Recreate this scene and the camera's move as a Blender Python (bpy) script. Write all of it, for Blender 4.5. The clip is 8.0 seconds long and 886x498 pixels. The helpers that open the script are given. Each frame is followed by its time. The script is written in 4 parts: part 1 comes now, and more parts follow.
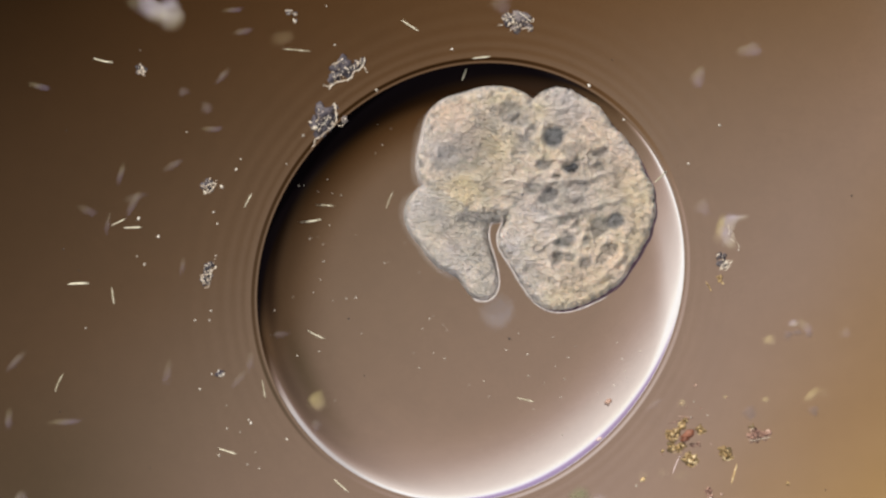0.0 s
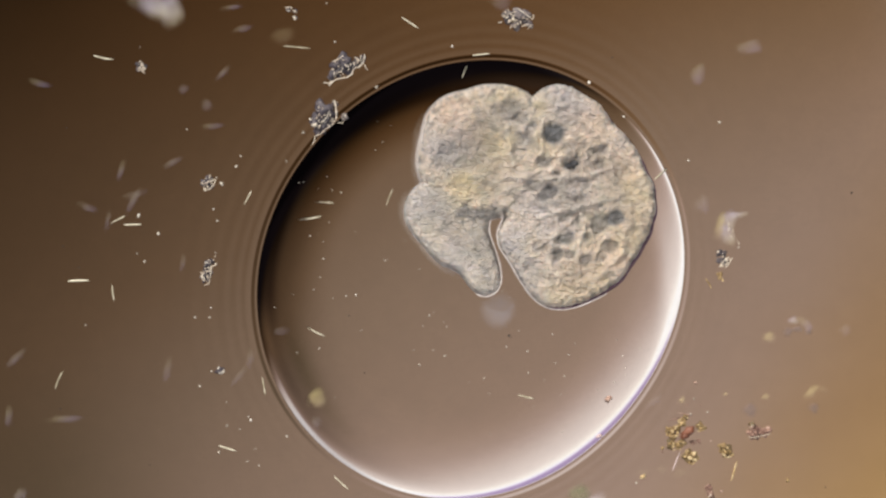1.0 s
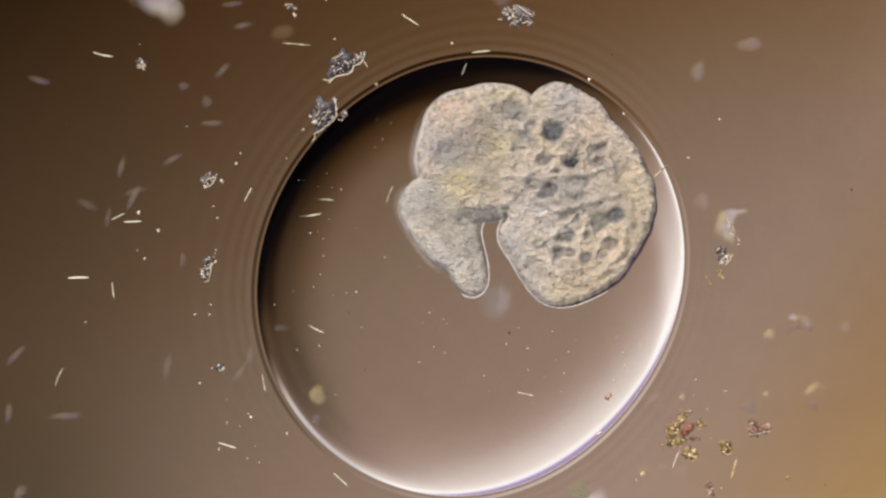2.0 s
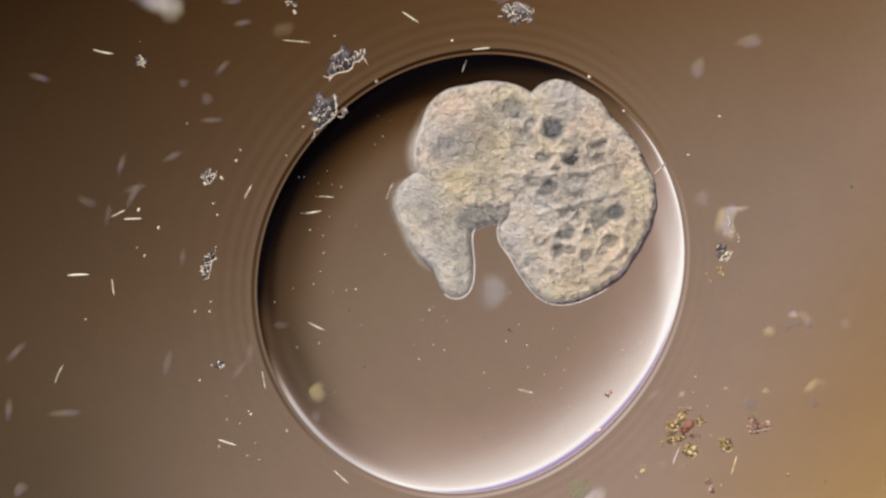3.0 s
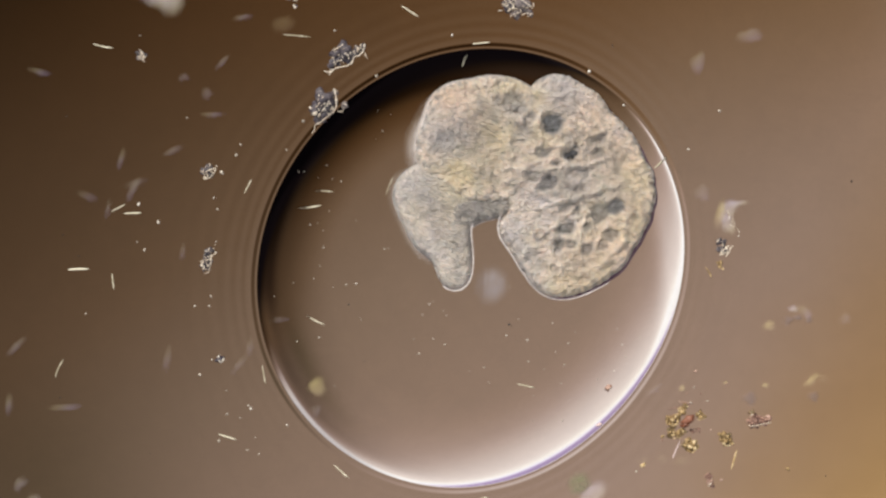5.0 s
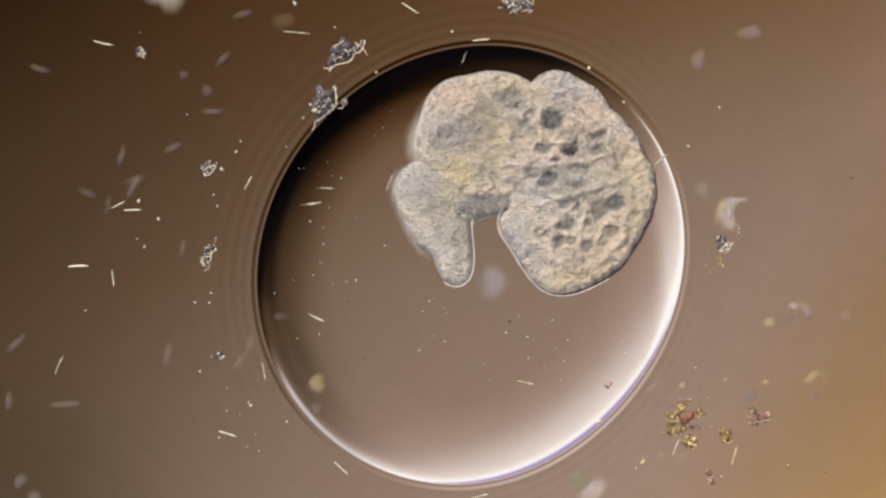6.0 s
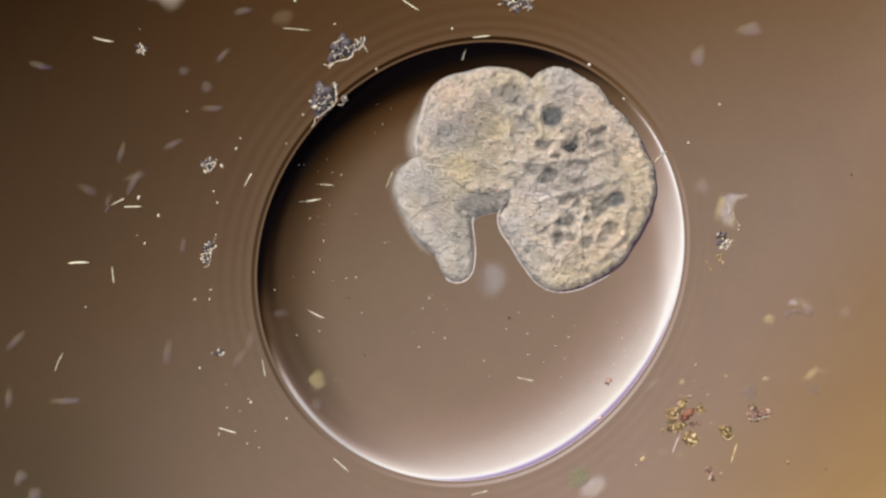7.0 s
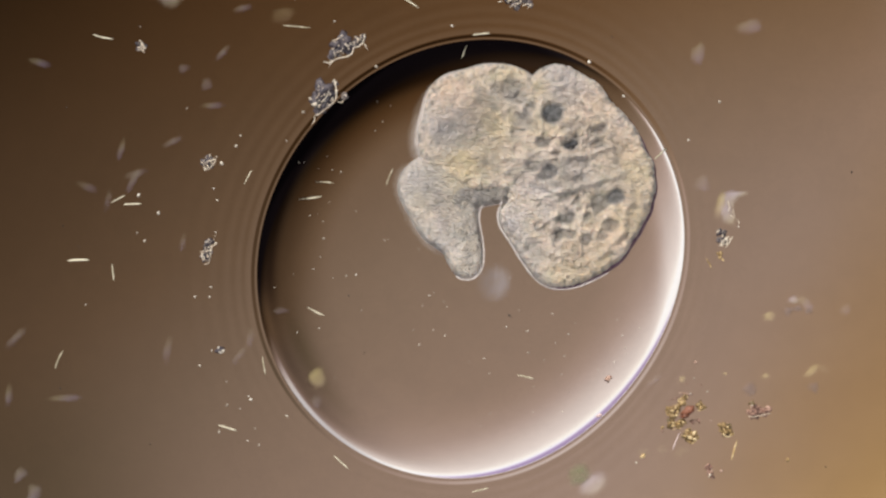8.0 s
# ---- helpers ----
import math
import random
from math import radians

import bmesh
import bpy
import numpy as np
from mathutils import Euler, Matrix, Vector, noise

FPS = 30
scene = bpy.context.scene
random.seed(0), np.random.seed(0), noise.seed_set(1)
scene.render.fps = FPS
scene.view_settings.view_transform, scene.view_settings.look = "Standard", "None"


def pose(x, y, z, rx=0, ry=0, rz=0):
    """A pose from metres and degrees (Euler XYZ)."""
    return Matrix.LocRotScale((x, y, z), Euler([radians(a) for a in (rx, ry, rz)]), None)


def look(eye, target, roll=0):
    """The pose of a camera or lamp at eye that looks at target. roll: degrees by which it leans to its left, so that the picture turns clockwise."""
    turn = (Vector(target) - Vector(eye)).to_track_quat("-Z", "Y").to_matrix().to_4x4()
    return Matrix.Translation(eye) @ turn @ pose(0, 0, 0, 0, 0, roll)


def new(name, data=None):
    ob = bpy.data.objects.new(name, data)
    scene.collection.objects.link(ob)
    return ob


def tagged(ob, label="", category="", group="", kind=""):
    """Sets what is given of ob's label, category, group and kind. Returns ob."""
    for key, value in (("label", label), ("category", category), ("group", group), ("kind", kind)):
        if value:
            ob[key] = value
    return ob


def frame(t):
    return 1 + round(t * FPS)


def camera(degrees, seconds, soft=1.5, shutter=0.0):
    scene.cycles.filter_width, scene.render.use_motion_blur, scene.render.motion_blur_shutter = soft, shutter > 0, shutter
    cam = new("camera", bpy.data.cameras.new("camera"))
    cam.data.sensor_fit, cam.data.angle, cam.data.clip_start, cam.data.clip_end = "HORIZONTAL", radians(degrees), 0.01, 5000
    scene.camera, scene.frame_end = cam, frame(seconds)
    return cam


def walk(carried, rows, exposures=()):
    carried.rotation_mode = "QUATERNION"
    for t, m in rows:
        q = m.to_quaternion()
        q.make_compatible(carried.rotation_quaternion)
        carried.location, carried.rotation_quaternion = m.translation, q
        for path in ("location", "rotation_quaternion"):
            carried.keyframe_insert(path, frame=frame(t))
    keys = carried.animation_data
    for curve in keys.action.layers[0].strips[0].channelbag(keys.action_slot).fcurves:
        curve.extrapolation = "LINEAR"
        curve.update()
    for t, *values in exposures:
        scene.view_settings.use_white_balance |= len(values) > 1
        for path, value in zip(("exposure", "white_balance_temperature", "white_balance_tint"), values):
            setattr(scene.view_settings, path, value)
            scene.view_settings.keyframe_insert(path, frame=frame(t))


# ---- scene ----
# a model at 1000:1: lengths below are in micrometres of the real slide, and U turns them into the model's metres
U = 1e-3
FOCUS = 3000.0
FILM = 75.0

cam = camera(math.degrees(2 * math.atan(784.0 / FOCUS)), 8.0, soft=2.5)
cam.data.dof.use_dof = True
cam.data.dof.focus_distance = (FOCUS + 14.0) * U
cam.data.dof.aperture_fstop = 0.5 * cam.data.lens * 1e-3 / (0.025 * FOCUS * U)


def eye(y):
    return pose(0, y * U, (FILM + FOCUS) * U)


walk(cam, [(0.0, eye(0)), (0.5, eye(-2.8)), (1.0, eye(-5.2)), (1.5, eye(-7.8)), (3.0, eye(-15.5)), (3.5, eye(-18.4)),
           (4.0, eye(-21.4)), (4.5, eye(-23.2)), (6.0, eye(-31.1)), (6.5, eye(-33.9)), (7.0, eye(-36.9)),
           (7.5, eye(-39.8)), (8.0, eye(-41.6))])

# ---- light: an even surrounding fill, an oblique lamp added above, the illuminator under the slide ----
SIDE = Vector((0.5446, -0.8387))
world = bpy.data.worlds.new("laboratory")
scene.world = world
world.use_nodes = True
world.node_tree.nodes["Background"].inputs["Color"].default_value = (0.98, 0.96, 0.95, 1)
world.node_tree.nodes["Background"].inputs["Strength"].default_value = 0.8

# added light from above; the microscope's own light comes from below
sun = new("added_oblique_lamp", bpy.data.lights.new("added_oblique_lamp", "SUN"))
sun.data.energy = 4.0
sun.data.angle = radians(4)
sun.data.color = (1.0, 0.935, 0.84)
sun.matrix_world = look((0, 0, 0), (0.6, -0.8, -0.7))
scene.view_settings.exposure = 0.0


# ---- materials ----
def material(name):
    m = bpy.data.materials.new(name)
    m.use_nodes = True
    n = m.node_tree.nodes
    n.clear()
    out = n.new("ShaderNodeOutputMaterial")
    return m, n, m.node_tree.links, out


def coords(n, links, offset=0.0):
    tc = n.new("ShaderNodeTexCoord")
    mp = n.new("ShaderNodeMapping")
    mp.inputs["Scale"].default_value = (1 / U, 1 / U, 1 / U)
    mp.inputs["Location"].default_value = (offset, offset * 0.7, 0)
    links.new(tc.outputs["Object"], mp.inputs["Vector"])
    return mp.outputs["Vector"]


def noise_tex(n, links, vec, size, detail=4.0, rough=0.55):
    t = n.new("ShaderNodeTexNoise")
    t.inputs["Scale"].default_value = 1.0 / size
    t.inputs["Detail"].default_value = detail
    t.inputs["Roughness"].default_value = rough
    links.new(vec, t.inputs["Vector"])
    return t.outputs["Fac"]


def ramp(n, links, fac, stops, interp="LINEAR"):
    r = n.new("ShaderNodeValToRGB")
    r.color_ramp.interpolation = interp
    e = r.color_ramp.elements
    while len(e) < len(stops):
        e.new(0.5)
    for el, (p, c) in zip(e, stops):
        el.position = p
        el.color = (*c, 1)
    links.new(fac, r.inputs["Fac"])
    return r.outputs["Color"]


def mix(n, links, fac, a, b, mode="MIX"):
    x = n.new("ShaderNodeMix")
    x.data_type = "RGBA"
    x.blend_type = mode
    for sock, v in ((x.inputs[0], fac), (x.inputs[6], a), (x.inputs[7], b)):
        if isinstance(v, (int, float)):
            sock.default_value = v
        elif isinstance(v, tuple):
            sock.default_value = (*v, 1)
        else:
            links.new(v, sock)
    return x.outputs[2]


def bump(n, links, height, dist, strength=1.0, normal=None):
    b = n.new("ShaderNodeBump")
    b.inputs["Strength"].default_value = strength
    b.inputs["Distance"].default_value = dist * U
    links.new(height, b.inputs["Height"])
    if normal:
        links.new(normal, b.inputs["Normal"])
    return b.outputs["Normal"]


def glass_material(name, ior, colour=(1, 1, 1)):
    m, n, links, out = material(name)
    g = n.new("ShaderNodeBsdfRefraction")
    g.inputs["IOR"].default_value = ior
    g.inputs["Roughness"].default_value = 0.0
    g.inputs["Color"].default_value = (*colour, 1)
    links.new(g.outputs[0], out.inputs["Surface"])
    return m


def slide_material():
    """Clear slide glass; the light's orange falloff towards one corner is painted into its colour."""
    m, n, links, out = material("slide_glass")
    g = n.new("ShaderNodeBsdfRefraction")
    g.inputs["IOR"].default_value = 1.5
    g.inputs["Roughness"].default_value = 0.0
    vec = coords(n, links)
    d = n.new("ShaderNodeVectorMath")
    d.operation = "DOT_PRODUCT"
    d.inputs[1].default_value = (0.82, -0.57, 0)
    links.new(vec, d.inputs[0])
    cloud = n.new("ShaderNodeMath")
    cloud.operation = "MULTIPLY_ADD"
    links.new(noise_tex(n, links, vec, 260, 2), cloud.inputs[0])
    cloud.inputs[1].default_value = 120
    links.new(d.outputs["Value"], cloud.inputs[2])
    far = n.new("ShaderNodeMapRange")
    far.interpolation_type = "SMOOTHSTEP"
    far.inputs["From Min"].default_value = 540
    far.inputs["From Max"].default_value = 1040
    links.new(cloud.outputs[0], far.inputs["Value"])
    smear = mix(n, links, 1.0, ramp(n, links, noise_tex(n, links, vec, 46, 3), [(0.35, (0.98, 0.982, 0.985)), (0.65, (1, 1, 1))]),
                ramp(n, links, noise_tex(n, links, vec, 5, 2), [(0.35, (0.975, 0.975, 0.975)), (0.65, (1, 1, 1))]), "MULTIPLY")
    amber_vignette = (mix(n, links, far.outputs[0], (0.996, 1.0, 0.997), (0.905, 0.815, 0.58)))
    links.new(mix(n, links, 1.0, smear, amber_vignette, "MULTIPLY"), g.inputs["Color"])
    links.new(g.outputs[0], out.inputs["Surface"])
    return m


# oblique light, field falloff and violet rim fringe are painted into the glow
def illuminator_material():
    m, n, links, out = material("illuminator_glow")
    flat = n.new("ShaderNodeVectorMath")
    flat.operation = "MULTIPLY"
    flat.inputs[1].default_value = (1, 1, 0)
    links.new(coords(n, links), flat.inputs[0])
    vec = flat.outputs["Vector"]
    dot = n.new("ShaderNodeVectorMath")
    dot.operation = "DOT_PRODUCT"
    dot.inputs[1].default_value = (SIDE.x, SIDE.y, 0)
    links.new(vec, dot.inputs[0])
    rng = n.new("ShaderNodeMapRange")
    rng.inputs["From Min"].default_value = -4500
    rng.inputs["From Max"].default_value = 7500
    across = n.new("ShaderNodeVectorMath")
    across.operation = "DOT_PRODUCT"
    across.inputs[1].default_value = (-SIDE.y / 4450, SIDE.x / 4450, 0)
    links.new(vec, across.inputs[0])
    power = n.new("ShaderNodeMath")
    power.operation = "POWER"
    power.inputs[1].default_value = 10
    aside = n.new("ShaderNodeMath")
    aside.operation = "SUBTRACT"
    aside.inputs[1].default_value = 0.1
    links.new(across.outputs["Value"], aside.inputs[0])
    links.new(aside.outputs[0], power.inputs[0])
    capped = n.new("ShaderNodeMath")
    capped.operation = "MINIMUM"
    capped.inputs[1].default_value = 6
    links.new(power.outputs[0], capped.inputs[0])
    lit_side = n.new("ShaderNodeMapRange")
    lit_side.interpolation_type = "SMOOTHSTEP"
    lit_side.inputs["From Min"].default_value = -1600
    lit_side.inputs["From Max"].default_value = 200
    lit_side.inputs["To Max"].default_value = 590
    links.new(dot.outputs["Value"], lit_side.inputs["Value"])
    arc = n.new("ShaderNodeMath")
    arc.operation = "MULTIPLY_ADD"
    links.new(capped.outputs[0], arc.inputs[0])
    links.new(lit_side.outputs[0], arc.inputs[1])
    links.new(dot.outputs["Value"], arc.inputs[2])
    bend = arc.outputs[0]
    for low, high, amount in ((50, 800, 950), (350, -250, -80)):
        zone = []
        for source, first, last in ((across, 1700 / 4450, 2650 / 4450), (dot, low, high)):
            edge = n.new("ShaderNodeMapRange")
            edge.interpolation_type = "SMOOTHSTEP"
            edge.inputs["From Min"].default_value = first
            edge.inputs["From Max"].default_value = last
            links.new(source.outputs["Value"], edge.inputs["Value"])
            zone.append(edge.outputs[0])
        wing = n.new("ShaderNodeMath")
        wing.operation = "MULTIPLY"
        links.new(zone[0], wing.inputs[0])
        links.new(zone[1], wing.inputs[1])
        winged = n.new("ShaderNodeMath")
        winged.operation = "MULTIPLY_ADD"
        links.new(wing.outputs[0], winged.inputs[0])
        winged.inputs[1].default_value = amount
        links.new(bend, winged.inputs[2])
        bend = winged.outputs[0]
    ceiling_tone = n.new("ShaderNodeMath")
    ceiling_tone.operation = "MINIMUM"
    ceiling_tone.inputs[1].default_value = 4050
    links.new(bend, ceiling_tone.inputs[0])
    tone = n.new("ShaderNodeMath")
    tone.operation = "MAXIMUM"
    links.new(ceiling_tone.outputs[0], tone.inputs[0])
    ebb = n.new("ShaderNodeMapRange")
    ebb.inputs["From Min"].default_value = 3000
    ebb.inputs["From Max"].default_value = 3800
    ebb.inputs["To Min"].default_value = -3000
    ebb.inputs["To Max"].default_value = 0
    links.new(dot.outputs["Value"], ebb.inputs["Value"])
    lit = n.new("ShaderNodeMath")
    links.new(dot.outputs["Value"], lit.inputs[0])
    links.new(ebb.outputs[0], lit.inputs[1])
    links.new(lit.outputs[0], tone.inputs[1])
    links.new(tone.outputs[0], rng.inputs["Value"])

    def at(s):
        return (s + 4500) / 12000
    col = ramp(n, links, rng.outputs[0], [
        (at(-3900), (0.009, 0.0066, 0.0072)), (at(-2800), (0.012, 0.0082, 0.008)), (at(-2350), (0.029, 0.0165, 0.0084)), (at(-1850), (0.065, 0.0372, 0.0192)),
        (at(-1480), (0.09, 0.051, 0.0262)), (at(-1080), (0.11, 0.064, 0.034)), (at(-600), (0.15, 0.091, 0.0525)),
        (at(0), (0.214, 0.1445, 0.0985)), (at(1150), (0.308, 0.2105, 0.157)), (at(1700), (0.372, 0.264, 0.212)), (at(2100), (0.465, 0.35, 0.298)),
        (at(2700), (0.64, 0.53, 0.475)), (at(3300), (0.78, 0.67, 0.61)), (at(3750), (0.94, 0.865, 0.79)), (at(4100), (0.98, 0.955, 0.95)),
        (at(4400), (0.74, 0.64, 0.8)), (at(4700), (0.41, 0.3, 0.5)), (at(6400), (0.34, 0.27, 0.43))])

    def smooth_range(axis, low, high):
        sep = n.new("ShaderNodeSeparateXYZ")
        links.new(vec, sep.inputs[0])
        far = n.new("ShaderNodeMapRange")
        far.interpolation_type = "SMOOTHSTEP"
        far.inputs["From Min"].default_value = low
        far.inputs["From Max"].default_value = high
        links.new(sep.outputs[axis], far.inputs["Value"])
        return far.outputs[0]
    def times(a, b):
        k = n.new("ShaderNodeMath")
        k.operation = "MULTIPLY"
        links.new(a, k.inputs[0])
        links.new(b, k.inputs[1])
        return k.outputs[0]
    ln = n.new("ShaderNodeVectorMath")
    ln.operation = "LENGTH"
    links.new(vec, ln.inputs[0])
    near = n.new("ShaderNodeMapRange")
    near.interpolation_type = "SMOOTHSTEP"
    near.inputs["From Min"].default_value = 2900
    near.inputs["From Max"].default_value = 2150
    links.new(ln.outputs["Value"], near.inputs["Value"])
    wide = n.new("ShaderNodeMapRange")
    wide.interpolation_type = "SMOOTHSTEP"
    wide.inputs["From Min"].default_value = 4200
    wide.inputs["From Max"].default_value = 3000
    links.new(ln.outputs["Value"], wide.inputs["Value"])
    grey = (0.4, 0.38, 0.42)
    # dark and tinted zones of the lit field, painted by position
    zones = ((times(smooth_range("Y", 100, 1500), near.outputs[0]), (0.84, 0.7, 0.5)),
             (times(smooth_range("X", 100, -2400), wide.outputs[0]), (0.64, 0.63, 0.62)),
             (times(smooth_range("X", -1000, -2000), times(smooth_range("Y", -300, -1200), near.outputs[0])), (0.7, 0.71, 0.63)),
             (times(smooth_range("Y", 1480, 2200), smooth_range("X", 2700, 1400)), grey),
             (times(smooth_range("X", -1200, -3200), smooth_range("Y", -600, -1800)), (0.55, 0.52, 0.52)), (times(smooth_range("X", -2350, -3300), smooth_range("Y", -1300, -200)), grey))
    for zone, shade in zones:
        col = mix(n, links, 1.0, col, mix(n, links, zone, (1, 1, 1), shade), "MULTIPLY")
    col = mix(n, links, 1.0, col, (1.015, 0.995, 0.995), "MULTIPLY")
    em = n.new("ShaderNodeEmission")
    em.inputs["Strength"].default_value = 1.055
    links.new(col, em.inputs["Color"])
    links.new(em.outputs[0], out.inputs["Surface"])
    return m


def tissue_material(name="tissue", pale=(0.86, 0.715, 0.6), grey=(0.15, 0.15, 0.155), yellow=(0.74, 0.6, 0.34), blue=(0.5, 0.47, 0.49),
                    pink=(0.86, 0.67, 0.55), moss=(0.49, 0.455, 0.33)):
    m, n, links, out = material(name)
    vec = coords(n, links)
    fine = noise_tex(n, links, vec, 7, 7, 0.75)
    big = noise_tex(n, links, vec, 60, 3)
    mid = noise_tex(n, links, vec, 28, 5, 0.6)
    base = ramp(n, links, fine, [(0.32, tuple(c * 0.72 for c in pale)), (0.56, pale)])
    base = mix(n, links, ramp(n, links, big, [(0.45, (0, 0, 0)), (0.7, (0.5, 0.5, 0.5))]), base, yellow)
    hue = n.new("ShaderNodeTexNoise")
    hue.inputs["Scale"].default_value = 1 / 22
    hue.inputs["Detail"].default_value = 4
    links.new(vec, hue.inputs["Vector"])
    tones = n.new("ShaderNodeSeparateColor")
    links.new(hue.outputs["Color"], tones.inputs[0])
    base = mix(n, links, ramp(n, links, tones.outputs["Red"], [(0.5, (0, 0, 0)), (0.68, (0.6, 0.6, 0.6))]), base, pink)
    base = mix(n, links, ramp(n, links, tones.outputs["Green"], [(0.5, (0, 0, 0)), (0.66, (0.75, 0.75, 0.75))]), base, moss)
    base = mix(n, links, ramp(n, links, tones.outputs["Blue"], [(0.52, (0, 0, 0)), (0.68, (0.6, 0.6, 0.6))]), base, tuple(0.5 * (c + d) for c, d in zip(pale, (0.42, 0.37, 0.46))))
    base = mix(n, links, ramp(n, links, mid, [(0.5, (0, 0, 0)), (0.7, (0.55, 0.55, 0.55))]), base, blue)
    a = n.new("ShaderNodeAttribute")
    a.attribute_name = "cell"
    b = n.new("ShaderNodeAttribute")
    b.attribute_name = "oil"
    w = n.new("ShaderNodeAttribute")
    w.attribute_name = "wall"
    base = mix(n, links, w.outputs["Fac"], base, (0.97, 0.85, 0.74))
    for key, tint in (("rose", (0.94, 0.68, 0.5)), ("chalk", (0.68, 0.64, 0.66))):
        zone = n.new("ShaderNodeAttribute")
        zone.attribute_name = key
        base = mix(n, links, zone.outputs["Fac"], base, mix(n, links, ramp(n, links, fine, [(0.35, (0, 0, 0)), (0.6, (1, 1, 1))]), tuple(v * 0.7 for v in tint), tint))
    col = mix(n, links, b.outputs["Fac"], base, yellow)
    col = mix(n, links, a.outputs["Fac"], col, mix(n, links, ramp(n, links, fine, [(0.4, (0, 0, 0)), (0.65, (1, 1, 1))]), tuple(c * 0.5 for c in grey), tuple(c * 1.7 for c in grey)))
    dots = noise_tex(n, links, vec, 3.6, 2, 0.6)
    col = mix(n, links, 1.0, col, ramp(n, links, dots, [(0.34, (0.84, 0.84, 0.85)), (0.5, (1, 1, 1)), (0.66, (1.12, 1.11, 1.1))]), "MULTIPLY")
    p = n.new("ShaderNodeBsdfPrincipled")
    links.new(col, p.inputs["Base Color"])
    p.inputs["Roughness"].default_value = 0.3
    p.inputs["IOR"].default_value = 1.45
    p.inputs["Sheen Weight"].default_value = 0.6
    p.inputs["Sheen Roughness"].default_value = 0.3
    stretch = n.new("ShaderNodeMapping")
    stretch.inputs["Rotation"].default_value = (0, 0, radians(-20))
    stretch.inputs["Scale"].default_value = (0.5, 1.3, 1.0)
    links.new(vec, stretch.inputs["Vector"])
    grain_relief = noise_tex(n, links, stretch.outputs["Vector"], 5.5, 5, 0.75)
    n1 = bump(n, links, grain_relief, 13.0, 1.0)
    beads = n.new("ShaderNodeTexVoronoi")
    beads.feature = "SMOOTH_F1"
    beads.inputs["Scale"].default_value = 1 / 5.0
    links.new(stretch.outputs["Vector"], beads.inputs["Vector"])
    n1 = bump(n, links, beads.outputs["Distance"], 4.5, 0.9, n1)
    slant = n.new("ShaderNodeMapping")
    slant.inputs["Rotation"].default_value = (0, 0, radians(-32))
    slant.inputs["Scale"].default_value = (0.42, 1.15, 1.0)
    links.new(vec, slant.inputs["Vector"])
    fold = n.new("ShaderNodeMath")
    fold.operation = "SUBTRACT"
    fold.inputs[1].default_value = 0.5
    links.new(noise_tex(n, links, slant.outputs["Vector"], 11, 3, 0.6), fold.inputs[0])
    crease = n.new("ShaderNodeMath")
    crease.operation = "ABSOLUTE"
    links.new(fold.outputs[0], crease.inputs[0])
    n1 = bump(n, links, crease.outputs[0], 13.0, 0.8, n1)
    n2 = bump(n, links, mid, 9.0, 0.5, n1)
    links.new(n2, p.inputs["Normal"])
    p.inputs["Subsurface Weight"].default_value = 0.35
    p.inputs["Subsurface Radius"].default_value = (1.0, 0.8, 0.6)
    p.inputs["Subsurface Scale"].default_value = 5 * U
    p.inputs["Coat Weight"].default_value = 0.9
    p.inputs["Coat Roughness"].default_value = 0.2
    p.inputs["Coat IOR"].default_value = 1.4
    links.new(n1, p.inputs["Coat Normal"])
    links.new(p.outputs[0], out.inputs["Surface"])
    return m


def speck_material(name, stops, size=5, rough=0.45, clear=0.0, relief=1.5):
    """Mineral or plant crumb: tone by piece, mottled, partly clear."""
    m, n, links, out = material(name)
    vec = coords(n, links)
    info = n.new("ShaderNodeObjectInfo")
    f = noise_tex(n, links, vec, size, 4, 0.6)
    add = n.new("ShaderNodeMath")
    add.operation = "MULTIPLY_ADD"
    links.new(info.outputs["Random"], add.inputs[0])
    add.inputs[1].default_value = 0.34
    add.inputs[2].default_value = -0.17
    s = n.new("ShaderNodeMath")
    links.new(f, s.inputs[0])
    links.new(add.outputs[0], s.inputs[1])
    col = ramp(n, links, s.outputs[0], stops)
    p = n.new("ShaderNodeBsdfPrincipled")
    links.new(col, p.inputs["Base Color"])
    p.inputs["Roughness"].default_value = rough
    links.new(bump(n, links, f, relief, 0.8), p.inputs["Normal"])
    if clear:
        tr = n.new("ShaderNodeBsdfTransparent")
        mx = n.new("ShaderNodeMixShader")
        mx.inputs[0].default_value = clear
        links.new(p.outputs[0], mx.inputs[1])
        links.new(tr.outputs[0], mx.inputs[2])
        links.new(mx.outputs[0], out.inputs["Surface"])
    else:
        links.new(p.outputs[0], out.inputs["Surface"])
    return m


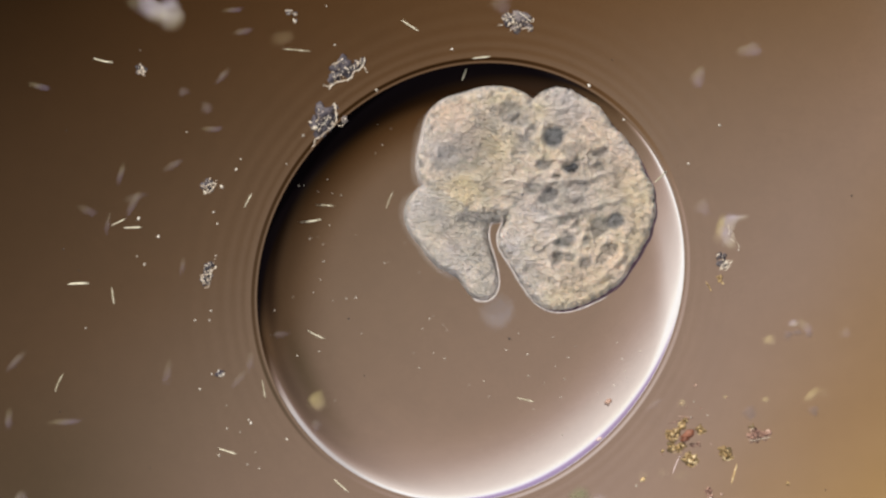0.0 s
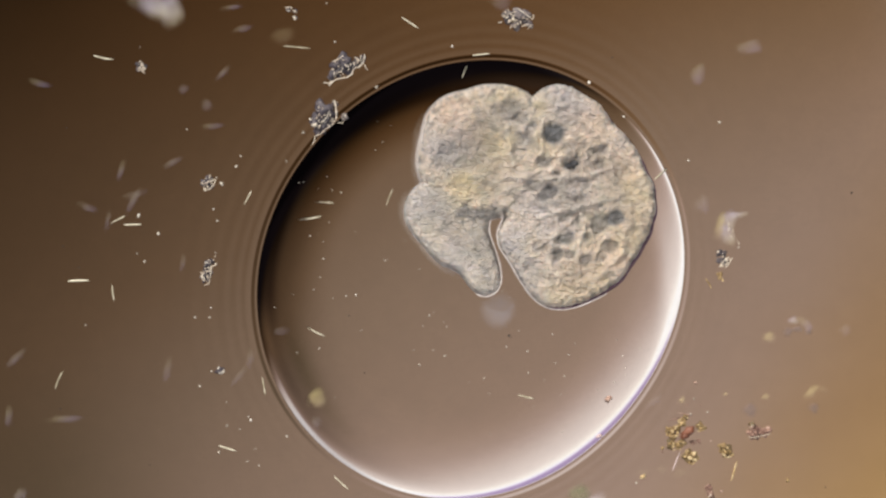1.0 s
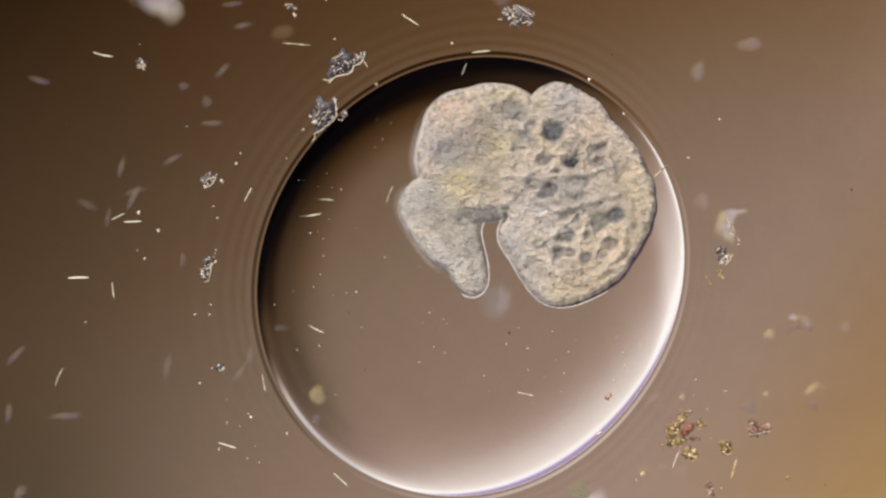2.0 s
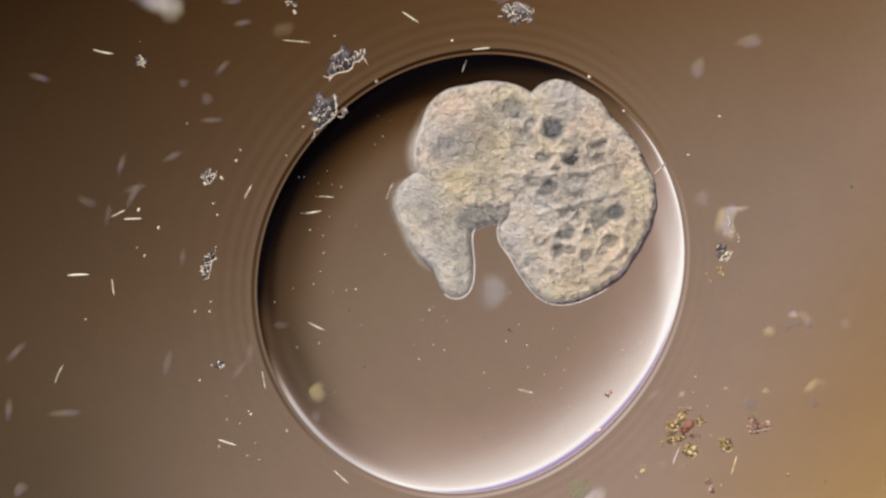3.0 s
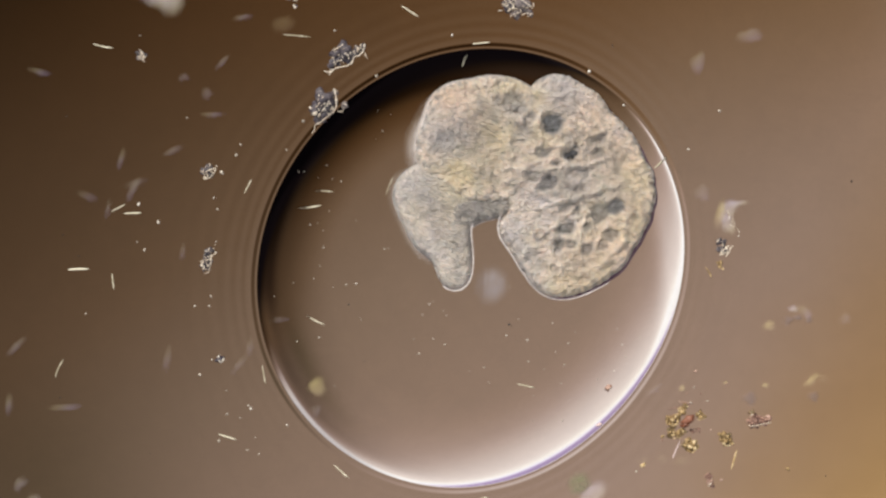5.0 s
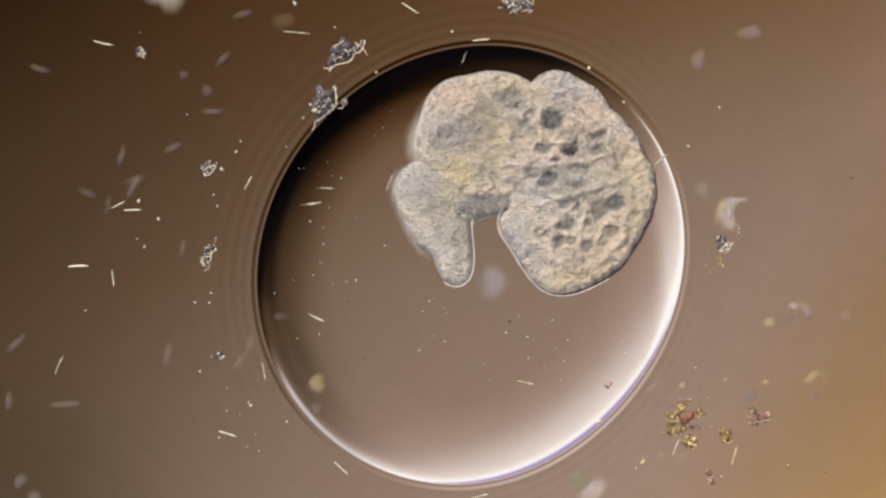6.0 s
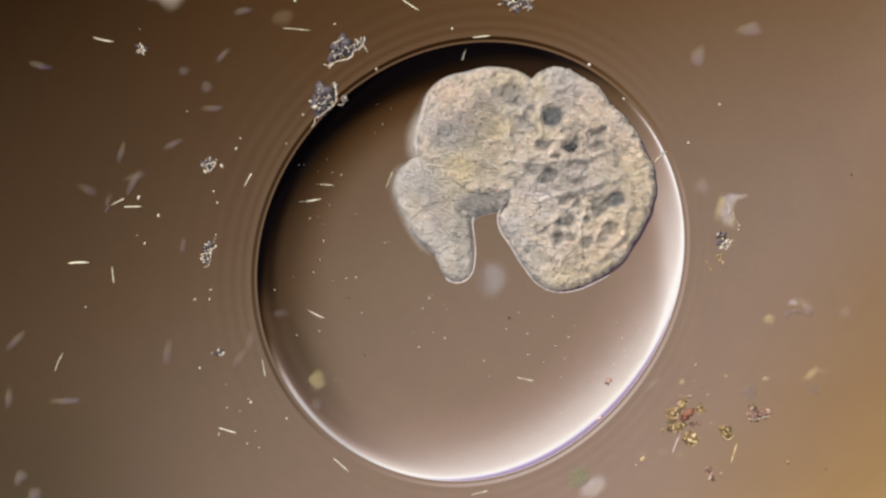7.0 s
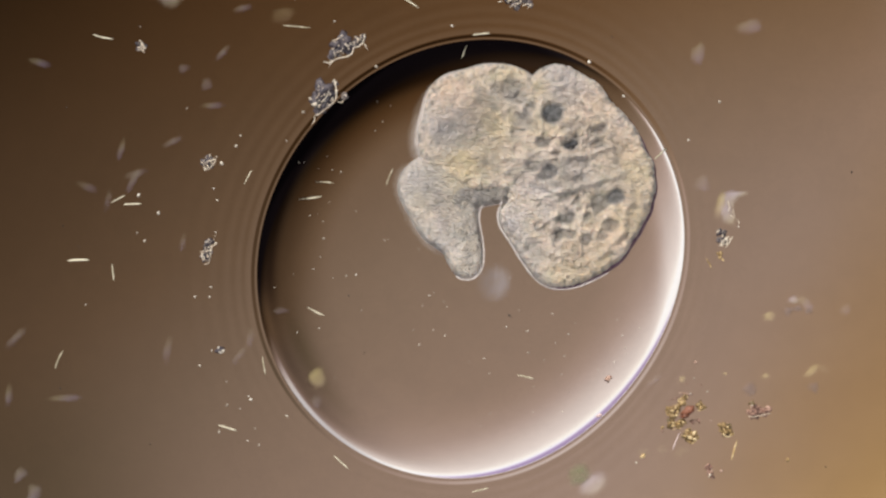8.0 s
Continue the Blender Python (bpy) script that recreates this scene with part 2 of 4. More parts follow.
def blur_material(name, opacity, first, second):
    """Clear soft matter; lens blur painted as opacity fading outwards, colour fringe as two tints."""
    m, n, links, out = material(name)
    f = noise_tex(n, links, coords(n, links), 14, 4, 0.6)
    h = n.new("ShaderNodeAttribute")
    h.attribute_name = "across"
    e = n.new("ShaderNodeAttribute")
    e.attribute_name = "thick"
    p = n.new("ShaderNodeBsdfPrincipled")
    links.new(mix(n, links, h.outputs["Fac"], first, second), p.inputs["Base Color"])
    p.inputs["Roughness"].default_value = 0.5
    k = n.new("ShaderNodeMath")
    k.operation = "MULTIPLY"
    links.new(e.outputs["Fac"], k.inputs[0])
    spread = n.new("ShaderNodeMapRange")
    spread.inputs["From Min"].default_value = 0.3
    spread.inputs["From Max"].default_value = 0.65
    spread.inputs["To Min"].default_value = 0.55 * opacity
    spread.inputs["To Max"].default_value = opacity
    links.new(f, spread.inputs["Value"])
    links.new(spread.outputs[0], k.inputs[1])
    tr = n.new("ShaderNodeBsdfTransparent")
    mx = n.new("ShaderNodeMixShader")
    links.new(k.outputs[0], mx.inputs[0])
    links.new(tr.outputs[0], mx.inputs[1])
    links.new(p.outputs[0], mx.inputs[2])
    links.new(mx.outputs[0], out.inputs["Surface"])
    return m


HAZE = blur_material("clear_blur", 0.145, (0.66, 0.6, 0.36), (0.56, 0.5, 0.82))
FAINT = blur_material("faint_blur", 0.095, (0.66, 0.6, 0.42), (0.56, 0.5, 0.8))
WHITE = blur_material("white_blur", 0.29, (0.66, 0.62, 0.84), (0.86, 0.78, 0.56))
YELLOW = blur_material("yellow_blur", 0.3, (0.72, 0.62, 0.24), (0.66, 0.52, 0.34))
WISP = blur_material("bluish_blur", 0.17, (0.62, 0.66, 0.76), (0.68, 0.74, 0.92))
DUSK = blur_material("dim_blur", 0.5, (0.12, 0.09, 0.1), (0.16, 0.13, 0.14))
OLIVE_FAINT = blur_material("faint_olive_blur", 0.11, (0.5, 0.42, 0.2), (0.45, 0.36, 0.25))
OLIVE = blur_material("olive_blur", 0.85, (0.13, 0.13, 0.06), (0.2, 0.19, 0.12))
SKIN = blur_material("clear_skin", 0.75, (0.8, 0.76, 0.72), (0.68, 0.68, 0.72))
WATER = glass_material("water", 1.6)
GLASS = slide_material()
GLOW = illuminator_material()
TISSUE = tissue_material()
TISSUE_PALE = tissue_material("head_tissue", (0.78, 0.7, 0.63), (0.15, 0.15, 0.15), (0.6, 0.51, 0.34), (0.48, 0.47, 0.5), (0.8, 0.69, 0.62), (0.42, 0.41, 0.37))
# dark violet for the body's shaded edge, painted as a layer
EDGE_SHADE = speck_material("underside", [(0.3, (0.055, 0.022, 0.055)), (0.7, (0.15, 0.075, 0.12))], 7, 0.6, 0.15, 1.0)
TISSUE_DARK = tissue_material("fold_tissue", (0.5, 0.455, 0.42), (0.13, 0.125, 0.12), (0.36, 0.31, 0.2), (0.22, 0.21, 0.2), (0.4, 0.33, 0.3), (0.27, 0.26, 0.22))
SILICA = speck_material("silica", [(0.3, (0.34, 0.3, 0.2)), (0.62, (0.85, 0.8, 0.62))], 6, 0.3, 0.0, 0.6)
CRUMB = speck_material("pale_crumb", [(0.2, (0.34, 0.26, 0.19)), (0.45, (0.62, 0.53, 0.42)), (0.7, (0.84, 0.78, 0.66))])
CORE = speck_material("grey_detritus", [(0.3, (0.014, 0.011, 0.018)), (0.55, (0.05, 0.04, 0.055)), (0.82, (0.3, 0.25, 0.22))], 3)
RUST = speck_material("rusty_detritus", [(0.25, (0.06, 0.045, 0.018)), (0.5, (0.24, 0.15, 0.06)), (0.78, (0.55, 0.42, 0.22))], 4)
TAN = speck_material("tan_detritus", [(0.3, (0.08, 0.034, 0.026)), (0.5, (0.33, 0.19, 0.14)), (0.76, (0.6, 0.44, 0.36))], 4)
OCHRE = speck_material("ochre_crumb", [(0.28, (0.14, 0.085, 0.03)), (0.5, (0.5, 0.34, 0.15)), (0.76, (0.82, 0.68, 0.44))], 4)
RED = speck_material("red_grain", [(0.3, (0.07, 0.02, 0.01)), (0.7, (0.23, 0.08, 0.04))], 4)
BRIGHT = speck_material("pale_grain", [(0.25, (0.3, 0.26, 0.21)), (0.5, (0.6, 0.54, 0.45)), (0.75, (0.92, 0.88, 0.8))], 4, 0.3)
VESICLE = speck_material("vesicle", [(0.3, (0.04, 0.04, 0.045)), (0.52, (0.11, 0.11, 0.115)), (0.72, (0.3, 0.29, 0.26))], 5, 0.65, 0.0, 3.0)
PINK = speck_material("pink_grain", [(0.25, (0.4, 0.25, 0.25)), (0.7, (0.8, 0.65, 0.65))], 4)
BLACK = speck_material("black_grain", [(0.2, (0.008, 0.006, 0.005)), (0.8, (0.03, 0.025, 0.02))], 3)
# clear skin margin, and the pale of the added bright edge lines
CUTICLE_HALO = speck_material("cuticle", [(0.25, (0.66, 0.58, 0.55)), (0.75, (0.92, 0.86, 0.84))], 8, 0.35, 0.45, 0.5)


# ---- mesh helpers ----
def mesh_of(name, verts, faces, mat, smooth=True):
    me = bpy.data.meshes.new(name)
    me.from_pydata([(v[0] * U, v[1] * U, v[2] * U) for v in verts], [], faces)
    me.materials.append(mat)
    me.polygons.foreach_set("use_smooth", [smooth] * len(me.polygons))
    me.update()
    return me


def part(name, me, parent, label="", at=(0, 0, 0), turn=0.0):
    ob = new(name, me)
    ob.parent = parent
    ob.matrix_basis = pose(at[0] * U, at[1] * U, at[2] * U, 0, 0, turn)
    return tagged(ob, label)


def lump(rx, ry, rz, seed, rough=0.35, sub=2):
    bm = bmesh.new()
    bmesh.ops.create_icosphere(bm, subdivisions=sub, radius=1)
    off = Vector((seed * 3.7, seed * 1.3, seed * 7.1))
    verts = []
    for v in bm.verts:
        c = v.co
        g = 1 + rough * noise.noise(c * 1.3 + off) * 1.6 + rough * 0.6 * noise.noise(c * 3.1 + off)
        verts.append((c.x * rx * g, c.y * ry * g, (c.z * g + 0.85) * rz))
    faces = [tuple(v.index for v in f.verts) for f in bm.faces]
    bm.free()
    return verts, faces


def thread(name, line, r, mat):
    """A fine tube along a wandering line, thinner at its ends."""
    verts, faces = [], []
    m = len(line)
    for i, p in enumerate(line):
        d = Vector(line[min(i + 1, m - 1)]) - Vector(line[max(i - 1, 0)])
        side = Vector((-d.y, d.x, 0)).normalized()
        q = r * (0.5 + 0.9 * abs(noise.noise((i * 0.5, p[0] * 0.1, p[1] * 0.1)))) * (0.5 if i in (0, m - 1) else 1)
        for j in range(6):
            a = math.pi * j / 3
            verts.append(tuple(Vector(p) + side * (q * math.cos(a)) + Vector((0, 0, q * math.sin(a)))))
    for i in range(m - 1):
        for j in range(6):
            k = (j + 1) % 6
            faces.append((i * 6 + j, i * 6 + k, i * 6 + 6 + k, i * 6 + 6 + j))
    faces.append(tuple(reversed(range(6))))
    faces.append(tuple((m - 1) * 6 + j for j in range(6)))
    return mesh_of(name, verts, faces, mat)


def P(x, y):
    """Micrometres on the slide from x, y in the camera's opening view, y running down."""
    return x - 784.0, 441.0 - y


# ---- the slide, the water film with its round cavity, the illuminator ----
CX, CY = P(833, 496)
RC = 379.0
R0 = 235.0
STEEP = 0.9


def rim_profile():
    """Height of the film's surface by distance from the cavity's centre."""
    r = np.concatenate([np.linspace(0, R0, 12)[:-1], np.linspace(R0, RC - 20, 60)[:-1], np.linspace(RC - 20, RC + 30, 100)[:-1],
                        np.linspace(RC + 30, RC + 220, 130)[:-1], np.linspace(RC + 220, 1500, 14)[:-1], [2200, 2980, 3000]])
    u = np.clip((r - R0) / (RC - R0), 0, 1)
    s = STEEP * u ** 1.62 + 0.75 * u ** 19
    o = r - RC
    s = np.where(o > 0, (STEEP + 0.75) * np.clip(1 - o / 1.4, 0, 1), s)
    s = s - 0.15 * np.exp(-((o - 2.9) / 1.2) ** 2) + 0.44 * np.exp(-((o - 8.0) / 3.0) ** 4) - 0.12 * np.exp(-((o - 13.5) / 1.5) ** 2)
    tail = np.clip(o / 12, 0, 1) * np.exp(-np.clip(o, 0, None) / 55)
    s = s + 0.06 * tail * np.sin(2 * np.pi * np.sqrt(np.clip(o, 0, None)) / 1.55)
    z = np.concatenate([[0], np.cumsum((s[1:] + s[:-1]) / 2 * np.diff(r))])
    return r, z - z[-1] + FILM


PROFILE_R, PROFILE_Z = rim_profile()


def oval(a, r):
    """The cavity is slightly oval, with a wider slope on one side; far out the film is round."""
    low = math.remainder(a + radians(88), 2 * math.pi) / radians(36)
    edge = 1 + (0.045 * math.cos(2 * (a - radians(50))) + 0.024 * math.exp(-low * low)) * max(0.0, min(1.0, (1400 - r) / 900))
    lean = max(0.0, 1 - r / RC) * r / RC
    return edge - 0.22 * lean * math.cos(a + radians(45))


def surface(x, y):
    """Height of the film's surface at a place on the slide."""
    a, r = math.atan2(y - CY, x - CX), math.hypot(x - CX, y - CY)
    flat = r
    for _ in range(6):
        flat = r / oval(a, flat)
    return float(np.interp(flat, PROFILE_R, PROFILE_Z))


def place(x, y, lift=0.0):
    """Where a thing lies so that the camera sees it at x, y of its opening view."""
    px, py = P(x, y)
    for _ in range(3):
        z = surface(px, py) + lift
        k = 1 - (z - FILM) / FOCUS
        px, py = (x - 784.0) * k, (441.0 - y) * k
    return px, py, z


def build_film():
    seg = 480
    verts, faces = [(CX, CY, PROFILE_Z[0])], []
    for r, z in zip(PROFILE_R[1:], PROFILE_Z[1:]):
        for i in range(seg):
            a = 2 * math.pi * i / seg
            q = r * oval(a, r)
            verts.append((CX + q * math.cos(a), CY + q * math.sin(a), z))
    rings = len(PROFILE_R) - 1
    for i in range(seg):
        faces.append((0, 1 + i, 1 + (i + 1) % seg))
    for k in range(rings - 1):
        a, b = 1 + k * seg, 1 + (k + 1) * seg
        for i in range(seg):
            j = (i + 1) % seg
            faces.append((a + i, b + i, b + j, a + j))
    top_faces = len(faces)
    last = 1 + (rings - 1) * seg
    base = len(verts)
    for i in range(seg):
        a = 2 * math.pi * i / seg
        verts.append((CX + 3000 * math.cos(a), CY + 3000 * math.sin(a), 0))
    for i in range(seg):
        j = (i + 1) % seg
        faces.append((last + i, base + i, base + j, last + j))
    faces.append(tuple(base + i for i in reversed(range(seg))))
    me = mesh_of("water_film", verts, faces, WATER)
    me.polygons.foreach_set("use_smooth", [i < top_faces for i in range(len(faces))])
    ob = new("water_film", me)
    return tagged(ob, "clear thin water film with a round rimmed cavity on the glass slide", "water film", kind="structure")


def build_slab(name, sx, sy, z0, z1, mat):
    bm = bmesh.new()
    bmesh.ops.create_cube(bm, size=1)
    for v in bm.verts:
        v.co = (v.co.x * sx * U, v.co.y * sy * U, (z0 if v.co.z < 0 else z1) * U)
    bmesh.ops.bevel(bm, geom=bm.edges[:], offset=40 * U, segments=2, affect="EDGES", clamp_overlap=True)
    me = bpy.data.meshes.new(name)
    bm.to_mesh(me)
    bm.free()
    me.materials.append(mat)
    return new(name, me)


build_film()
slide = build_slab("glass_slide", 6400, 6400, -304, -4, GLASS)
tagged(slide, "clear glass microscope slide under the water film", "slide", kind="structure")
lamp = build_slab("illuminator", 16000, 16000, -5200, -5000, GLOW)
tagged(lamp, "glowing microscope illuminator below the slide with painted uneven light", "illuminator", kind="structure")


# ---- the animal ----
def smooth_union(x, y, discs, k):
    d = None
    for cx, cy, r in discs:
        px, py = P(cx, cy)
        e = np.hypot(x - px, y - py) - r
        if d is None:
            d = e
        else:
            h = np.clip(0.5 + 0.5 * (d - e) / k, 0, 1)
            d = d * (1 - h) + e * h - k * h * (1 - h)
    return d


def worley(x, y, cell, seed):
    """Distance to the nearest and to the second nearest of scattered points."""
    ix, iy = np.floor(x / cell), np.floor(y / cell)
    f1, f2 = np.full(x.shape, 1e9), np.full(x.shape, 1e9)
    for dx in (-1, 0, 1):
        for dy in (-1, 0, 1):
            gx, gy = ix + dx, iy + dy
            h1 = np.modf(np.abs(np.sin(gx * 127.1 + gy * 311.7 + seed) * 43758.5453))[0]
            h2 = np.modf(np.abs(np.sin(gx * 269.5 + gy * 183.3 + seed) * 43758.5453))[0]
            d = np.hypot(x - (gx + h1) * cell, y - (gy + h2) * cell)
            f2 = np.minimum(f2, np.maximum(f1, d))
            f1 = np.minimum(f1, d)
    return f1, f2


def value_noise(x, y, cell, seed):
    ix, iy = np.floor(x / cell), np.floor(y / cell)
    fx, fy = x / cell - ix, y / cell - iy
    fx, fy = fx * fx * (3 - 2 * fx), fy * fy * (3 - 2 * fy)

    def h(a, b):
        return np.modf(np.abs(np.sin(a * 127.1 + b * 311.7 + seed) * 43758.5453))[0]
    return ((h(ix, iy) * (1 - fx) + h(ix + 1, iy) * fx) * (1 - fy) + (h(ix, iy + 1) * (1 - fx) + h(ix + 1, iy + 1) * fx) * fy)


def lobe(name, discs, pivot, mat, height, edge, k=25, step=2.5, granules=1.0, net=0.0, pits=(), oil=(), wob=2.0, seed=1.0, margin=0.75, ridges=(), merge=(), rose=(), chalk=(), sag=0.0, beneath=()):
    """A flattened lobe of soft tissue: rounded edge, granules, a net of ridges, sunken vesicles. Its origin is at the pivot."""
    xs = [P(a, b) for a, b, _ in discs]
    reach = max(r for *_, r in discs) + 20
    x0, x1 = min(p[0] for p in xs) - reach, max(p[0] for p in xs) + reach
    y0, y1 = min(p[1] for p in xs) - reach, max(p[1] for p in xs) + reach
    gx, gy = np.meshgrid(np.arange(x0, x1, step), np.arange(y0, y1, step), indexing="ij")

    def field(x, y):
        return (smooth_union(x, y, discs, k) + wob * (value_noise(x, y, 21, seed) - 0.5) * 2 + 0.5 * wob * (value_noise(x, y, 8, seed + 3) - 0.5))
    d = field(gx, gy)
    cells = np.argwhere((d[:-1, :-1] < 0) | (d[1:, :-1] < 0) | (d[:-1, 1:] < 0) | (d[1:, 1:] < 0))
    index, vx, vy = {}, [], []
    quads = []
    for i, j in cells:
        q = []
        for a, b in ((i, j), (i + 1, j), (i + 1, j + 1), (i, j + 1)):
            if (a, b) not in index:
                index[(a, b)] = len(vx)
                vx.append(gx[a, b])
                vy.append(gy[a, b])
            q.append(index[(a, b)])
        quads.append(tuple(q))
    vx, vy = np.array(vx), np.array(vy)
    d = field(vx, vy)
    out = d >= 0
    for _ in range(4):
        dx = (field(vx + 0.5, vy) - field(vx - 0.5, vy))
        dy = (field(vx, vy + 0.5) - field(vx, vy - 0.5))
        g = np.maximum(np.hypot(dx, dy), 0.3)
        e = field(vx, vy)
        vx = np.where(out, vx - dx / g * e / g, vx)
        vy = np.where(out, vy - dy / g * e / g, vy)
    depth = np.where(out, 0.0, np.maximum(-field(vx, vy), 0))
    if merge:
        depth = np.maximum(depth, -smooth_union(vx, vy, list(discs) + list(merge), k) - wob)
        out_edge = out & (depth < 4)
    else:
        out_edge = out
    t = np.clip(depth / edge, 0, 1)
    dome = np.sqrt(np.clip(1 - (1 - t) ** 2, 0, 1))
    inner = np.clip(depth / 3, 0, 1)
    z = height * dome
    z = z + inner * granules * 3.2 * (value_noise(vx, vy, 9, seed) - 0.5) + inner * granules * 2.2 * (value_noise(vx, vy, 4.5, seed + 5) - 0.5)
    z = z + inner * 7 * (value_noise(vx, vy, 45, seed + 7) - 0.5)
    streak = np.abs(value_noise(vx * 0.6 + vy * 0.8, (vy * 0.6 - vx * 0.8) * 0.5, 15, seed + 23) - 0.5) * 2
    z = z + inner * granules * 5.0 * (0.5 - streak)
    hem = np.exp(-(depth / 19) ** 2) * inner * granules
    z = z + hem * 6.0 * (value_noise(vx, vy, 5.2, seed + 43) - 0.5) + hem * 3 * (value_noise(vx, vy, 10, seed + 47) - 0.5)
    # relief painted into the tone too: hollows and gaps darker, crests and lips paler
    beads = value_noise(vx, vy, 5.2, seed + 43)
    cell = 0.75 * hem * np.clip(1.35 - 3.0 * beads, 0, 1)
    wall = np.zeros(len(vx))
    wx = vx + 9 * (value_noise(vx, vy, 11, seed + 9) - 0.5) + 14 * (value_noise(vx, vy, 26, seed + 17) - 0.5)
    wy = vy + 9 * (value_noise(vx, vy, 11, seed + 11) - 0.5) + 14 * (value_noise(vx, vy, 26, seed + 21) - 0.5)
    if net:
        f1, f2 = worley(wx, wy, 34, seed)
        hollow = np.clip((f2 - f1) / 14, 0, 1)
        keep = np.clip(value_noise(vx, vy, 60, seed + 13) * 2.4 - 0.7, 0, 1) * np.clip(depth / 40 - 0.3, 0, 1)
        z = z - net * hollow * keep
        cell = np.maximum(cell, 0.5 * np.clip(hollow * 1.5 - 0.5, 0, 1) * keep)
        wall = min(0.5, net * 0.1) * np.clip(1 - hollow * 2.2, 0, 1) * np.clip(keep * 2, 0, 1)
    for px, py, r, sink, dark in pits:
        qx, qy = P(px, py)
        sx, sy = 0.45 * wx + 0.55 * vx - qx, 0.45 * wy + 0.55 * vy - qy
        e = np.hypot(0.8 * sx + 0.6 * sy, 1.3 * (0.8 * sy - 0.6 * sx)) / (1.22 * r)
        b = np.clip((1.2 - e) * 1.9, 0, 1)
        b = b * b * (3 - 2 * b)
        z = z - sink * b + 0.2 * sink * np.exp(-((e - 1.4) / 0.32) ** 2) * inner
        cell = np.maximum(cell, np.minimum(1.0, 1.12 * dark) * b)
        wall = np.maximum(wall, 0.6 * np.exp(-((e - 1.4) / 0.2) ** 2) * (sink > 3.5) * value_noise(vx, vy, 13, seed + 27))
    for ax, ay, bx, by, wide, high in ridges:
        (ax, ay), (bx, by) = P(ax, ay), P(bx, by)
        mx, my = 0.6 * vx + 0.4 * wx, 0.6 * vy + 0.4 * wy
        along = np.clip(((mx - ax) * (bx - ax) + (my - ay) * (by - ay)) / ((bx - ax) ** 2 + (by - ay) ** 2), 0, 1)
        off = np.hypot(mx - ax - along * (bx - ax), my - ay - along * (by - ay)) / wide
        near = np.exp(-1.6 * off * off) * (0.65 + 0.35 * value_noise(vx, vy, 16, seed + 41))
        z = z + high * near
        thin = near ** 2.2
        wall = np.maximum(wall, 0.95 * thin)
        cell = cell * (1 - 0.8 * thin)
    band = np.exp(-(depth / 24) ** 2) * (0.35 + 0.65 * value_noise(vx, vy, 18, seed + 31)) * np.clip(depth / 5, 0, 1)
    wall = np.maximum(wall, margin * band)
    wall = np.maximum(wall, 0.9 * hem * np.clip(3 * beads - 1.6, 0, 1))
    patch = np.clip(value_noise(vx, vy, 38, seed + 33) * 2.2 - 0.75, 0, 1) * np.clip(depth / 45 - 0.2, 0, 1)
    cell = np.maximum(cell, 0.37 * patch)
    tints = []
    for spots in (oil, rose, chalk):
        stain = np.zeros(len(vx))
        for px, py, r, amount in spots:
            qx, qy = P(px, py)
            stain = np.maximum(stain, amount * np.exp(-((wx - qx) ** 2 + (wy - qy) ** 2) / r ** 2))
        tints.append(stain * (0.55 + 0.6 * value_noise(vx, vy, 12, seed + 51)))
    z = z - sag * np.clip((depth - 8) / 8, 0, 1)
    if beneath:
        z = z - 8 * np.clip(-4 / 14 - smooth_union(vx, vy, beneath, k) / 14, 0, 1)
    z = np.where(out_edge, 0.0, np.maximum(z, 0.6))
    ox, oy = P(*pivot)
    m = len(vx)
    low = -np.minimum(0.12 * height, 6) * dome
    verts = list(zip(vx - ox, vy - oy, z))
    lower = np.where(out, np.arange(m), -1)
    extra = []
    for i in range(m):
        if lower[i] < 0:
            lower[i] = m + len(extra)
            extra.append((vx[i] - ox, vy[i] - oy, low[i]))
    faces = [tuple(q) for q in quads]
    for q in quads:
        b = tuple(int(lower[i]) for i in reversed(q))
        if set(b) != set(q):
            faces.append(b)
    me = mesh_of(name, verts + extra, faces, mat)
    for key, val in (("cell", cell), ("oil", tints[0]), ("wall", wall), ("rose", tints[1]), ("chalk", tints[2])):
        at = me.attributes.new(key, "FLOAT", "POINT")
        at.data.foreach_set("value", np.concatenate([val, np.zeros(len(extra))]).astype(np.float32))
    return me


FLOOR = surface(CX, CY)
WORM_AT = P(900, 350)
worm = new("flatworm")
worm.matrix_basis = pose(WORM_AT[0] * U, WORM_AT[1] * U, FLOOR * U)
tagged(worm, "pale cream granular flatworm curled up inside the round cavity", "flatworm")


def worm_part(name, me, pivot, z, label=""):
    x, y = P(*pivot)
    return part(name, me, worm, label, (x - WORM_AT[0], y - WORM_AT[1], z))


BODY = [(1046, 366, 121), (1040, 421, 98), (1041, 455, 75), (1018, 478, 65), (990, 491, 63), (957, 461, 52), (925, 424, 45), (945, 335, 72), (1054, 299, 84), (1020, 242, 73), (991, 204, 56), (950, 252, 60)]
HUMP = [(871, 236, 87), (828, 226, 60), (818, 250, 72), (802, 292, 66), (858, 312, 72), (800, 220, 44), (905, 275, 62), (906, 214, 56)]
HEAD = [(771, 379, 57), (799, 408, 57), (806, 437, 46), (824, 440, 41), (846, 475, 34), (855, 507, 28), (830, 360, 52), (812, 335, 50)]
NECK = [(850, 372, 27), (882, 368, 25), (822, 385, 28), (865, 350, 40)]
